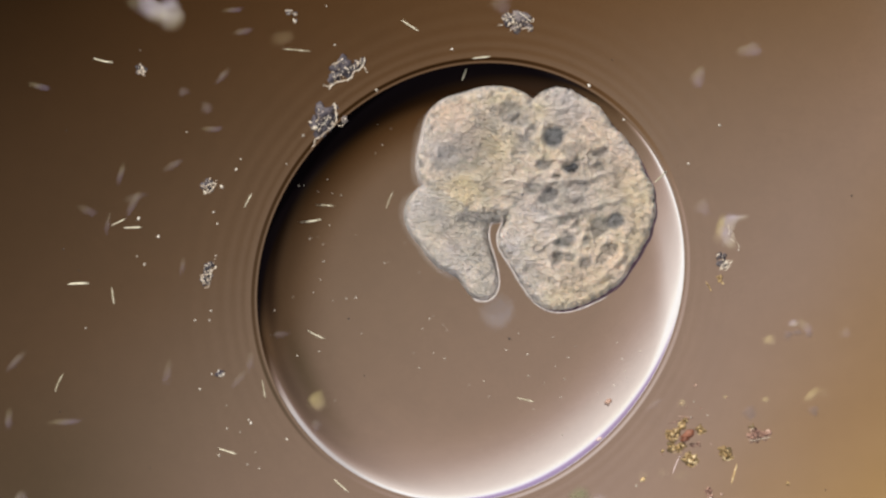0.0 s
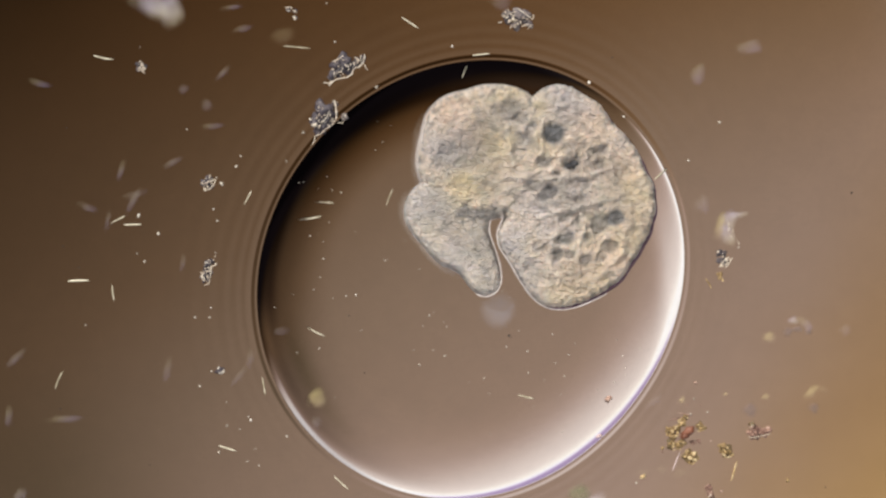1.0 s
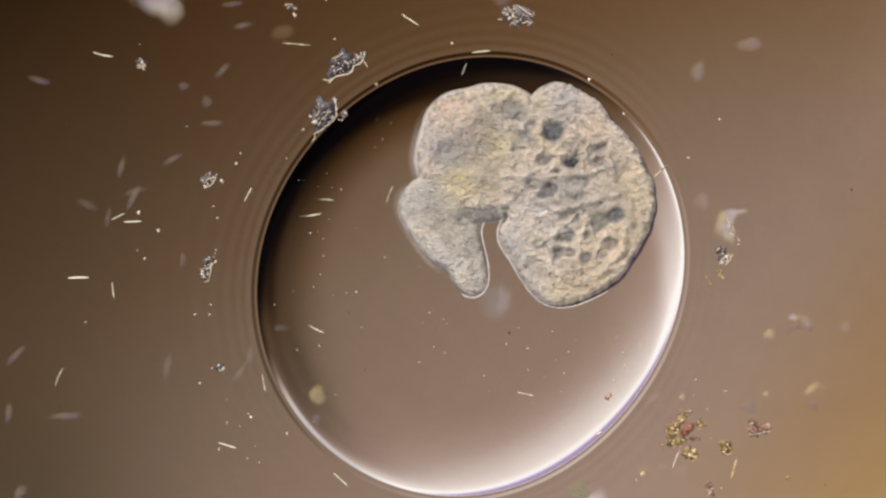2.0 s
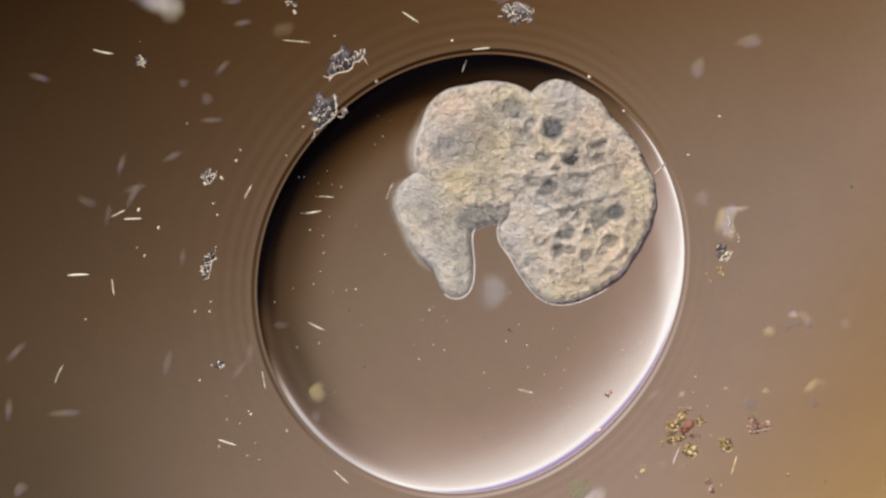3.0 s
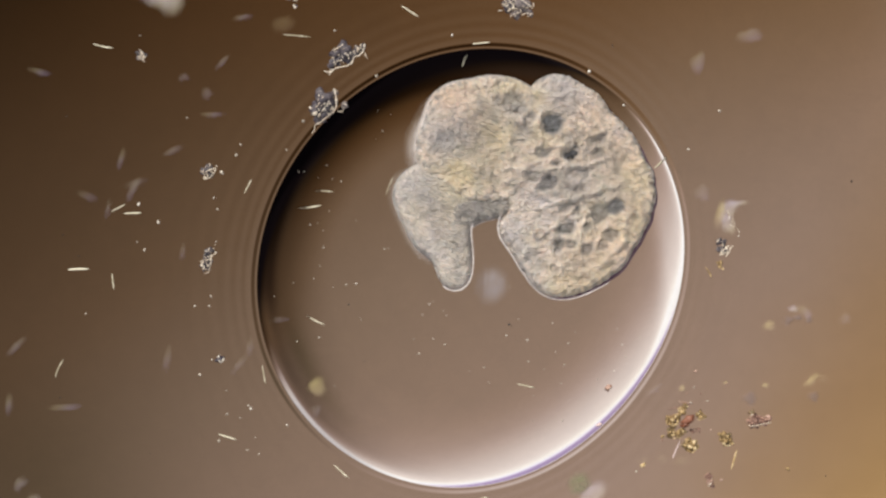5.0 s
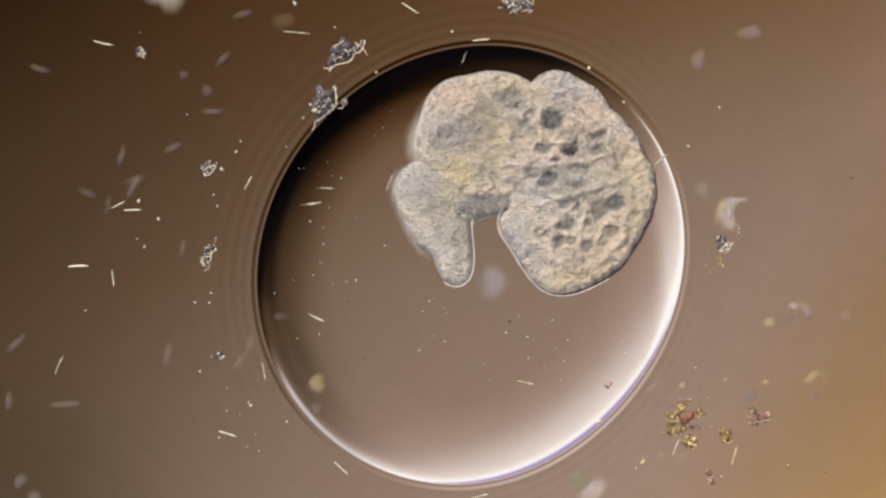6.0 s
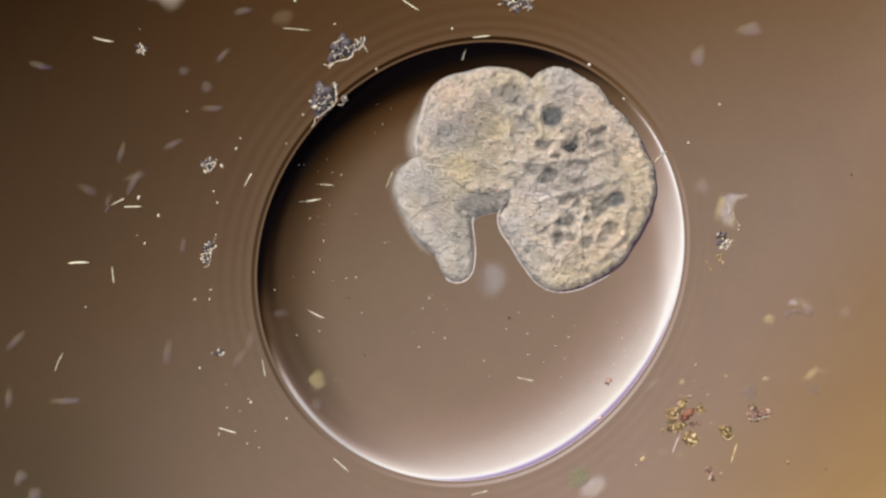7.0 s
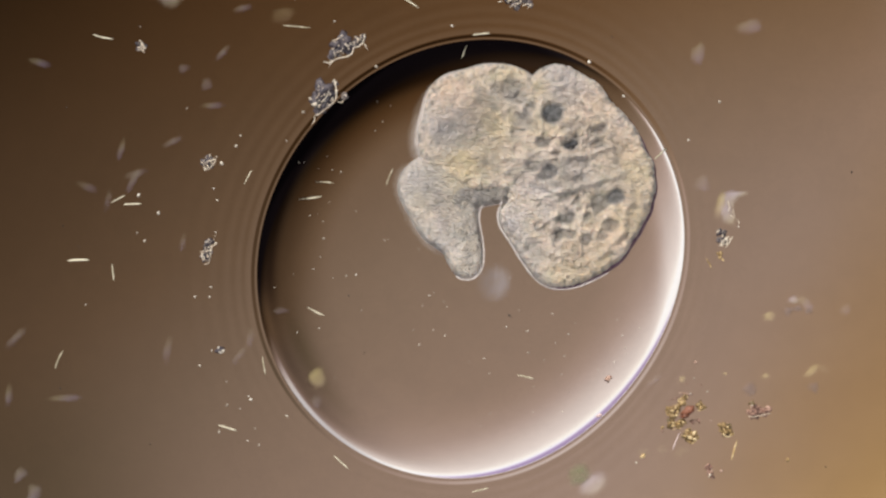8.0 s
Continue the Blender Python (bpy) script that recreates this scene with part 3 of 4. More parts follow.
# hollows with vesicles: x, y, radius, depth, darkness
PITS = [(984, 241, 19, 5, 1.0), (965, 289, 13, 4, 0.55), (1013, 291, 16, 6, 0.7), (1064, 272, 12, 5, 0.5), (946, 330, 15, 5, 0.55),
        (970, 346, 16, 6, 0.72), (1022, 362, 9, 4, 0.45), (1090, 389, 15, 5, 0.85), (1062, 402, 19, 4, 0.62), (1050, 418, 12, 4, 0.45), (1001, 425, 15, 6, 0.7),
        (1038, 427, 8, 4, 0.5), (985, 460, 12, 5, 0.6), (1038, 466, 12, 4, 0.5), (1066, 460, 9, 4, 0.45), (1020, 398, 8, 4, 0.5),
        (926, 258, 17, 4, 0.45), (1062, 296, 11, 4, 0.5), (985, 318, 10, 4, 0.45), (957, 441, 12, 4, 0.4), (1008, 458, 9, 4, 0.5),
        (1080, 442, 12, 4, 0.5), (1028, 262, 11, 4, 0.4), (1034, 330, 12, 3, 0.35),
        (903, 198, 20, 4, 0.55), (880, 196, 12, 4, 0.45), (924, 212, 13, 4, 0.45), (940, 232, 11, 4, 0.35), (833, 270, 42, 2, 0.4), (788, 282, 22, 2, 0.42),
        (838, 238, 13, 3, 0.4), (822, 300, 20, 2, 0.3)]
RIDGES = [(962, 223, 958, 280, 5, 5), (958, 280, 1006, 280, 5, 4), (892, 318, 960, 322, 6, 5), (960, 322, 1030, 316, 6, 6), (1030, 316, 1085, 304, 6, 5),
          (1035, 250, 1004, 288, 6, 4), (1038, 270, 1046, 318, 5, 4), (1080, 268, 1088, 338, 7, 4), (940, 392, 1000, 380, 7, 5), (1000, 380, 1060, 363, 7, 6),
          (1060, 363, 1112, 348, 7, 5), (1016, 390, 1024, 436, 4, 3), (1024, 436, 1028, 488, 4, 3), (955, 438, 1000, 416, 5, 4), (1112, 406, 1100, 450, 10, 7),
          (1100, 450, 1068, 488, 10, 7), (1068, 488, 1024, 510, 10, 6), (1044, 402, 1052, 438, 4, 4), (980, 428, 972, 488, 6, 4), (972, 488, 1024, 506, 7, 4),
          (896, 230, 910, 300, 6, 3), (905, 268, 948, 262, 5, 3), (800, 312, 862, 318, 8, 3), (862, 318, 896, 346, 6, 3), (1040, 226, 1070, 256, 5, 4)]
OIL = [(1125, 350, 50, 0.5), (1060, 520, 50, 0.45), (1000, 525, 45, 0.45), (1130, 430, 40, 0.5), (955, 262, 28, 0.5), (880, 262, 36, 0.8), (822, 335, 40, 0.95),
       (905, 162, 30, 0.6), (858, 308, 30, 0.55), (955, 200, 16, 0.6), (1052, 402, 26, 0.35)]
ROSE = [(795, 200, 40, 0.6), (835, 235, 30, 0.45), (1050, 235, 45, 0.45), (1105, 300, 45, 0.5), (1090, 460, 42, 0.55), (1040, 500, 45, 0.5), (1020, 300, 50, 0.3), (1120, 400, 30, 0.5)]
CHALK = [(1000, 172, 42, 0.8), (780, 270, 45, 0.7), (960, 375, 40, 0.55), (1020, 345, 40, 0.5), (905, 430, 34, 0.7), (925, 480, 30, 0.6), (945, 520, 28, 0.5), (925, 235, 36, 0.45)]


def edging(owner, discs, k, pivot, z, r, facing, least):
    """Optical halo added as a pale bead where a lobe's edge faces one way."""
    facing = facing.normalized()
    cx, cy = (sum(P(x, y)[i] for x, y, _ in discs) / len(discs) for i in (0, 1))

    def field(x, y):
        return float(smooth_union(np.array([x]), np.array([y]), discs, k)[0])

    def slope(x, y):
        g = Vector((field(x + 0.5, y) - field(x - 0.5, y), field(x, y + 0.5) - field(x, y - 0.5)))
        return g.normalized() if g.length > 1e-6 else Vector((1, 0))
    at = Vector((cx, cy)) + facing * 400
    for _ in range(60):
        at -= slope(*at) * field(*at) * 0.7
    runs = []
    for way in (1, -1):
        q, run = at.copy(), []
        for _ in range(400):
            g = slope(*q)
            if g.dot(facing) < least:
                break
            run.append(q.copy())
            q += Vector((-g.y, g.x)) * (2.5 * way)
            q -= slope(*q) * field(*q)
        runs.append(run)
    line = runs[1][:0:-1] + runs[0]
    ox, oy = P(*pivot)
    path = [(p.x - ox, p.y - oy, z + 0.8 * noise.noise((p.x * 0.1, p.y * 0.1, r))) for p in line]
    return part("edging", thread("edging", path, r, CUTICLE_HALO), owner, "bright halo line added along the edge")


def skin(owner, discs, pivot, grow, shift, high, seed):
    """The clear margin round a lobe."""
    wide = [(x + shift[0], y + shift[1], r + grow) for x, y, r in discs]
    return part("cuticle", lobe("cuticle", wide, pivot, CUTICLE_HALO, high, 9, 20, 3.0, 0.2, 0.0, (), (), 0.8, seed), owner,
                "clear pale margin of the skin", (0, 0, -2))


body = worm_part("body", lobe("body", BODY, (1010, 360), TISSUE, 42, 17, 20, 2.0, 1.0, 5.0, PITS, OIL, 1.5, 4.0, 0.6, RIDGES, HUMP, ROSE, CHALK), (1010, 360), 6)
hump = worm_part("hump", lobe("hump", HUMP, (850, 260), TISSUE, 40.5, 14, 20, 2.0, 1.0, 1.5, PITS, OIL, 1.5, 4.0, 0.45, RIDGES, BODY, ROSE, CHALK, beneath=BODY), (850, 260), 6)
head = worm_part("head", lobe("head", HEAD, (790, 385), TISSUE_PALE, 36, 13, 25, 2.0, 0.55, 0.0,
                              [(850, 400, 34, 1, 0.22), (856, 445, 24, 1, 0.28), (862, 480, 16, 1, 0.28), (858, 512, 16, 1, 0.28)],
                              [(828, 350, 46, 0.9), (760, 410, 30, 0.35)], 1.0, 14.0, 0.6, (), [(x, y, r * 0.8) for x, y, r in HUMP],
                              [(800, 420, 30, 0.25)], [(745, 375, 45, 0.6), (800, 470, 40, 0.4)]), (790, 385), 5,
                 "paler finely granular head lobe ending in a blunt snout")
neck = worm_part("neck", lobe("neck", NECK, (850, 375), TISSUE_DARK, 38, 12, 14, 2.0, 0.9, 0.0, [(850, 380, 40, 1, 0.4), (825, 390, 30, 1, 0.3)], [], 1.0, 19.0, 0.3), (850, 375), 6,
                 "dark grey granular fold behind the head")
skin(hump, HUMP, (850, 260), 1.6, (-0.6, -0.4), 27, 33.0)
# bright optical edge lines, added as beads
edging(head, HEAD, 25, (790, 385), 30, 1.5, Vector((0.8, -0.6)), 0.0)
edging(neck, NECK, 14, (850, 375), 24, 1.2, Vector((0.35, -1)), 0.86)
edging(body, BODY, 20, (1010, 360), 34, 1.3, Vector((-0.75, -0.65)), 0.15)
# the dark refracted edge at lower right, put in as a shifted violet layer
part("underside", lobe("underside", [(x + 2.6, y + 2.0, r) for x, y, r in BODY], (1010, 360), EDGE_SHADE, 33, 7, 20, 3.0, 0.3, 0.0, (), (), 1.5, 4.0, sag=24), body,
     "dark violet edge shade painted as a layer below the body", (0, 0, -4))


def vesicle(x, y, r, seed):
    """A dark granular vesicle that fills one of the body's hollows."""
    rnd = random.Random(int(seed * 10))
    verts, faces = [], []
    for k in range(5):
        v, f = lump(r * rnd.uniform(0.3, 0.6), r * rnd.uniform(0.25, 0.45), 2.2, seed + k * 2.3, 0.9, 2)
        a, q, b = rnd.uniform(0, 2 * math.pi), r * 0.5 * math.sqrt(rnd.random()), len(verts)
        verts += [(c[0] + q * math.cos(a), c[1] + q * math.sin(a), c[2] + rnd.uniform(-0.1, 0.1)) for c in v]
        faces += [tuple(b + m for m in g) for g in f]
    px, py = P(x, y)
    ox, oy = P(1010, 360)
    part("vesicle", mesh_of("vesicle", verts, faces, VESICLE), body, "dark grey granular vesicle", (px - ox, py - oy, 31.0), seed * 40 % 180)


for k, (x, y, r, _, dark) in enumerate(PITS):
    if dark > 0.65:
        vesicle(x, y, r, 3.0 + k * 1.9)


# ---- diatom needles, grains and clumps of detritus ----
def spindle(length, width, bend, seg=12, sides=8):
    verts, faces = [], []
    for i in range(seg + 1):
        t = i / seg
        x = (t - 0.5) * length
        w = 0.5 * width * max(0.12, (1 - abs(2 * t - 1) ** 3.0)) ** 0.7
        yb = bend * (1 - (2 * t - 1) ** 2)
        for j in range(sides):
            a = 2 * math.pi * j / sides
            verts.append((x, yb + w * math.cos(a), w * (1 + math.sin(a)) * 0.8))
    for i in range(seg):
        for j in range(sides):
            k = (j + 1) % sides
            faces.append((i * sides + j, i * sides + k, (i + 1) * sides + k, (i + 1) * sides + j))
    faces.append(tuple(reversed(range(sides))))
    faces.append(tuple(seg * sides + j for j in range(sides)))
    return verts, faces


def needle(x, y, length, angle, width=3.2, bend=0.0, mat=None, label=""):
    """A diatom needle; the angle runs counterclockwise from the x axis."""
    verts, faces = spindle(length, width * 0.74, bend)
    ob = new("diatom_needle", mesh_of("diatom_needle", verts, faces, mat or SILICA))
    px, py, pz = place(x, y)
    ob.matrix_basis = pose(px * U, py * U, pz * U, 0, 0, angle)
    return tagged(ob, label or "thin pale glassy diatom needle on the water film", "diatom", "diatom needles")


def soft_lens(name, x, y, length, width, angle, feather, mat, label, category, group, seed=1.0, ragged=0.25, bare=False):
    """A soft lens on the film, thick in its middle; blur is painted over the feather's width."""
    rings, seg = 9, 40
    turn = radians(angle)
    verts, faces, thick, across = [(0, 0, 5.0)], [], [1.0], [0.5]
    solid = min(1.0, 0.5 * min(length, width) / (0.5 * min(length, width) + feather))
    for k in range(1, rings + 1):
        q = k / rings
        for i in range(seg):
            a = 2 * math.pi * i / seg
            c, d = math.cos(a), math.sin(a)
            wave = 1 + ragged * noise.noise((c * 0.8 + seed * 3.1, d * 0.8 - seed, seed)) * 1.8
            rim_x = (0.5 * length + feather) * c * wave
            rim_y = (0.5 * width + feather) * d * wave
            px, py = rim_x * q, rim_y * q
            verts.append((px, py, 0.3 + 4.7 * (1 - q * q)))
            t = max(0.0, min(1.0, (1 - q) / max(1e-3, 1 - 0.5 * solid)))
            thick.append(t * t * (3 - 2 * t))
            wx = math.cos(turn) * px - math.sin(turn) * py
            wy = math.sin(turn) * px + math.cos(turn) * py
            across.append(max(0.0, min(1.0, 0.5 + (0.6 * wx - 0.8 * wy) / (min(length, width) + 2 * feather))))
    faces = [(0, 1 + i, 1 + (i + 1) % seg) for i in range(seg)]
    for k in range(rings - 1):
        b, e = 1 + k * seg, 1 + (k + 1) * seg
        faces += [(b + i, e + i, e + (i + 1) % seg, b + (i + 1) % seg) for i in range(seg)]
    last = 1 + (rings - 1) * seg
    faces.append(tuple(last + i for i in reversed(range(seg))))
    me = mesh_of(name, verts, faces, mat)
    for key, val in (("thick", thick), ("across", across)):
        me.attributes.new(key, "FLOAT", "POINT").data.foreach_set("value", val)
    if bare:
        return me
    ob = new(name, me)
    px, py, pz = place(x, y)
    ob.matrix_basis = pose(px * U, py * U, pz * U, 0, 0, angle)
    return tagged(ob, label, category, group)


def soft_skin(name, owner, x, y, length, width, angle, feather, pivot, seed, label):
    """A clear fold of skin that reaches a little past a lobe's edge."""
    ob = soft_lens(name, x, y, length, width, angle, feather, SKIN, "", "", "", seed, 0.12, True)
    ox, oy = P(*pivot)
    px, py = P(x, y)
    return part(name, ob, owner, label, (px - ox, py - oy, 1.0), angle)


def dim_needle(x, y, length, angle, width, feather, mat):
    """An out-of-focus needle, its blur painted as a soft streak."""
    return soft_lens("blurred_needle", x, y, length * 1.15, width, angle, feather * 1.0, mat, "soft hazy streak of an out-of-focus diatom needle", "diatom",
                 "sheathed needles", x * 0.13 + y * 0.07, 0.08)


membrane = soft_skin("membrane", worm, 784, 289, 102, 134, -6, 11, (900, 350), 3.7, "clear thin skin fold at the edge of the hump")
soft_skin("margin", head, 765, 382, 108, 104, 10, 11, (790, 385), 5.1, "clear soft margin of the head")
soft_skin("margin", head, 790, 446, 128, 62, -42, 8, (790, 385), 6.4, "clear soft margin of the head")
soft_skin("margin", hump, 824, 224, 172, 132, 20, 13, (850, 260), 7.3, "clear soft margin of the hump")
soft_skin("margin", hump, 876, 214, 150, 120, -4, 12, (850, 260), 9.3, "clear yellowish margin of the hump")
soft_skin("margin", body, 994, 206, 112, 104, 10, 11, (1010, 360), 8.2, "clear bluish margin of the body's upper lobe")


def grain(x, y, r, mat=None, lift=0.0, stretch=1.0, angle=0.0, name="grain", label="", seed=None):
    seed = x * 0.37 + y * 0.11 if seed is None else seed
    wide = stretch * (0.75 + 0.6 * abs(math.sin(seed * 12.9)))
    verts, faces = lump(r * 0.78 * wide, r * 0.72, r * 0.7, seed, 0.55, 1 if r < 6 else 2)
    angle = angle or seed * 57.0 % 180
    ob = new(name, mesh_of(name, verts, faces, mat or BRIGHT))
    px, py, pz = place(x, y, lift)
    ob.matrix_basis = pose(px * U, py * U, pz * U, 0, 0, angle)
    return tagged(ob, label or "tiny pale mineral grain in the water film", "grain", "scattered grains")


# sharp needles outside the cavity
needle(183, 107, 37, -12, 3.4, -1.5)
needle(139, 502.5, 38, 2, 4.4, 0.6)
needle(105, 678, 36, 66, 3.2, 1.5)
needle(209, 394, 28, 27, 2.8)
needle(235, 403, 32, 2, 3.4)
needle(200, 524, 30, -83, 3.2)
needle(403, 799, 34, -17, 3.6)
needle(439, 355, 28, 62, 2.8)
needle(467, 689, 33, -80, 3.0)
needle(604, 860, 36, -42, 3.2)
needle(726, 46, 36, -33, 3.0)
needle(525, 89, 50, -5, 3.0)
needle(1299, 839, 38, 74, 4.6, 0, OCHRE, "yellowish brown plant spicule lying on the water film")
needle(1197, 822, 36, 68, 2.4, 0.8, PINK, "thin pinkish plant spicule lying on the water film")
needle(1254, 508, 22, -60, 3.4, 0.8, OCHRE, "brown plant spicule lying on the water film")
needle(1170, 313, 31, 42, 4.2)
needle(852, 102, 32, 6, 3.2)
needle(822, 131, 26, 72, 2.8)
# sharp needles inside the cavity
needle(574, 364, 36, -3, 3.0, 0.5)
needle(548, 391, 43, 7, 3.4, -1.2)
needle(690, 354, 34, 68, 2.8, 1)
needle(559, 592, 36, -27, 3.2, -1)
needle(931, 708, 32, -13, 3.4)
# out-of-focus needles, drawn as soft streaks
dim_needle(71, 154, 32, -13, 2.1, 7.4, HAZE)
dim_needle(411, 19, 30, 6, 2, 5.9, HAZE)
dim_needle(430, 57, 29, 12, 2, 6.7, HAZE)
dim_needle(394, 136, 30, 46, 2, 5.9, HAZE)
dim_needle(376, 229, 32, 3, 2, 6.1, HAZE)
dim_needle(306, 293, 32, 28, 2.1, 6.5, HAZE)
dim_needle(215, 308, 32, 76, 2.1, 6.3, HAZE)
dim_needle(236, 362, 43, 62, 3.0, 6.7, HAZE)
dim_needle(240, 350, 37, 18, 2.4, 7.0, FAINT)
dim_needle(192, 395, 32, 78, 2, 6.1, FAINT)
dim_needle(155, 373, 30, -22, 2.4, 7.7, FAINT)
dim_needle(324, 471, 25, 84, 2, 6.3, FAINT)
dim_needle(28, 640, 39, 48, 2.4, 7.4, HAZE)
dim_needle(16, 742, 29, 85, 2.4, 7.7, HAZE)
dim_needle(115, 747, 53, 3, 2.1, 7.6, HAZE)
dim_needle(297, 660, 34, 80, 2.7, 8.6, FAINT)
dim_needle(423, 672, 36, 50, 2, 7.0, FAINT)
dim_needle(443, 640, 25, 85, 2, 7.4, FAINT)
dim_needle(493, 592, 34, 2, 2, 7.6, FAINT)
dim_needle(1158, 715, 29, 40, 2, 6.9, FAINT)

def debris(x, y, blobs, strands, specks=(), core=CORE, crumb=CRUMB, seed=1, label="", density=1.0, strand=None, girth=1.15):
    """A ragged flake of detritus: rough dark lobes, paler crumbs strewn over them, pale strands that also paint lit
    lower edges; offsets from x, y in the view's sense.
    """
    rnd = random.Random(seed)
    px, py, pz = place(x, y)
    top = new("detritus_clump")
    top.matrix_basis = pose(px * U, py * U, pz * U)
    tagged(top, label or "ragged grey detritus clump with pale crumbs, strands and painted lit edges", "detritus", "detritus clumps")
    for k, (bx, by, r) in enumerate(blobs):
        v, f = lump(r * rnd.uniform(0.75, 0.95), r * rnd.uniform(0.65, 0.85), max(2.5, 0.32 * r), seed * 5 + k, 0.9, 3)
        part("lobe", mesh_of("lobe", v, f, core), top, "", (bx, -by, 0), rnd.uniform(0, 180))
        for i in range(int(density * (3 + r * 1.7))):
            a, q = rnd.uniform(0, 2 * math.pi), r * math.sqrt(rnd.uniform(0.05, 0.95))
            size = rnd.choice((0.7, 0.9, 1.2, 1.6))
            v, f = lump(size * rnd.uniform(0.8, 2.4), size, size * 0.8, seed + i * 1.7 + k, 0.7, 1)
            high = max(2.5, 0.5 * r) * max(0.0, 1 - (q / r) ** 2) + rnd.uniform(0.5, 2.5)
            part("crumb", mesh_of("crumb", v, f, crumb if rnd.random() < 0.55 else core), top, "", (bx + q * math.cos(a), -by + q * math.sin(a), high), rnd.uniform(0, 180))
    for bx, by, r in specks:
        r *= 0.8
        v, f = lump(r * 1.1, r * 0.8, r * 0.7, seed + bx * 0.7 + by, 0.7, 2)
        part("fleck", mesh_of("fleck", v, f, crumb), top, "", (bx, -by, 8.5), rnd.uniform(0, 180))
    # pale lines, many of them painting the lit lower edge of a lobe
    for line in strands:
        path = []
        for (ax, ay), (bx, by) in zip(line, line[1:]):
            steps = max(2, int(math.hypot(bx - ax, by - ay) / 2.0))
            for i in range(steps):
                q = i / steps
                wave = Vector((noise.noise((len(path) * 0.45, seed, 1.0)), noise.noise((len(path) * 0.45, seed, 5.0)))) * 1.3
                path.append((ax + q * (bx - ax) + wave.x, -(ay + q * (by - ay)) + wave.y, 9.5 + 2 * noise.noise((len(path) * 0.3, seed, 9.0))))
        path.append((line[-1][0], -line[-1][1], 9.5))
        part("strand", thread("strand", path, girth, strand or crumb), top)
    return top


# clumps of detritus
debris(614, 131, [(-12, -13, 15), (-19, 2, 11), (-1, -4, 12), (9, -9, 8), (21, -16, 8), (28, -22, 5), (-27, 14, 6)],
       [[(-31, 29), (-27, 22), (-19, 16), (-9, 14), (1, 12), (9, 7), (13, -3), (21, -6), (28, -11), (31, -21), (32, -28)], [(-41, 22), (-26, 23)],
        [(30, -11), (34, -6), (37, 0)], [(-26, -14), (-16, -19), (-7, -25)]], [(-2, -9, 2), (-6, -18, 1.8), (13, -13, 2.2), (-22, 6, 1.8), (-14, -6, 1.4)], seed=3)
debris(577, 220, [(-4, -13, 16), (-17, 2, 13), (8, -15, 11), (3, 2, 12), (14, -30, 6), (-10, 13, 9), (33, -8, 6)],
       [[(15, -37), (18, -25), (19, -13), (18, -2)], [(18, -2), (10, 8), (0, 15), (-9, 23), (-20, 28)], [(-19, 28), (-20, 37), (-24, 43)], [(21, 3), (28, 4), (33, 0)],
        [(-18, -2), (-9, -14), (-4, -24)], [(-8, 4), (2, -6), (6, -16)]],
       [(-19, 8, 5), (-4, -17, 2.2), (3, -21, 2), (-7, -7, 2), (8, -10, 2.2), (-12, 12, 2.4)], seed=5, label="ragged grey detritus clump stuck to the cavity rim")
debris(915, 40, [(-12, -3, 11), (-20, -8, 7), (5, -2, 13), (18, 3, 9), (-2, 10, 9)],
       [[(-28, -5), (-17, -7), (-2, -13)], [(-17, -17), (-8, -3), (-3, 3)], [(3, -17), (15, -8), (27, 1)], [(28, -8), (29, 0)], [(-13, 18), (-10, 13), (7, 8)],
        [(18, 18), (27, 10)], [(-17, 3), (-8, 2), (0, 3)], [(-34, 7), (-26, 5)], [(8, 14), (16, 10), (24, 12)]], [(-8, 1, 2.4), (6, 6, 2)], seed=8, density=0.7, girth=0.95)
debris(372, 332, [(-2, -7, 9), (-10, -2, 6), (1, 1, 7)], [[(-10, 11), (-2, 10), (6, 3), (11, -5), (11, -9)], [(-7, -2), (0, -5), (3, -2)]], [(-8, 8, 2.2), (12, -12, 1.4)], seed=11)
debris(369, 485, [(-2, -8, 9), (3, -15, 7), (-6, 12, 8), (1, 2, 8)],
       [[(4, 12), (6, -2), (9, -8), (16, -12)], [(-14, 3), (-6, 1), (-1, 0)], [(-12, 8), (-6, 12), (-7, 18)], [(-7, 25), (1, 23), (4, 13)], [(-6, -15), (1, -15)], [(-10, 16), (-2, 17)]],
       [(14, -12, 2.4), (11, -20, 1.4), (-9, 6, 2), (13, -26, 1.3)], seed=13)
debris(251, 126, [(-2, -5, 7), (3, -1, 6), (-5, 3, 4)], [[(-6, 6), (0, 4), (4, 9), (8, 10)], [(1, -9), (4, -3), (7, 3)], [(-2, -12), (1, -8)]], [(4, 6, 2.2), (7, 2, 1.8)], seed=17)
debris(1280, 467, [(-8, -14, 6), (0, -12, 6), (-5, 0, 7), (4, 2, 5)],
       [[(-8, 11), (-3, 3), (5, -5), (10, -7)], [(2, 13), (10, 3), (15, -7)], [(-3, 8), (4, 6), (7, -2)]], [(-4, 9, 3), (4, -2, 2.6), (11, -2, 2)], seed=19)
debris(1275, 495, [(-2, -4, 5), (0, 3, 3)], [[(-1, -8), (-1, 2), (3, 6)]], [(3, 7, 2.4)], RUST, OCHRE, seed=71, label="small orange brown detritus crumb")
debris(1342, 769, [(-12, 4, 9), (-2, 1, 10), (9, 0, 9), (16, -1, 6), (-11, -8, 4)], [[(-20, 9), (-8, 10), (2, 7), (12, 5), (21, 4)], [(-16, -9), (-10, -12)]], [(-12, 5, 3), (4, 2, 2.6)],
       TAN, TAN, seed=23, label="brownish pink detritus clump with a dark edge", strand=CRUMB, girth=0.9)
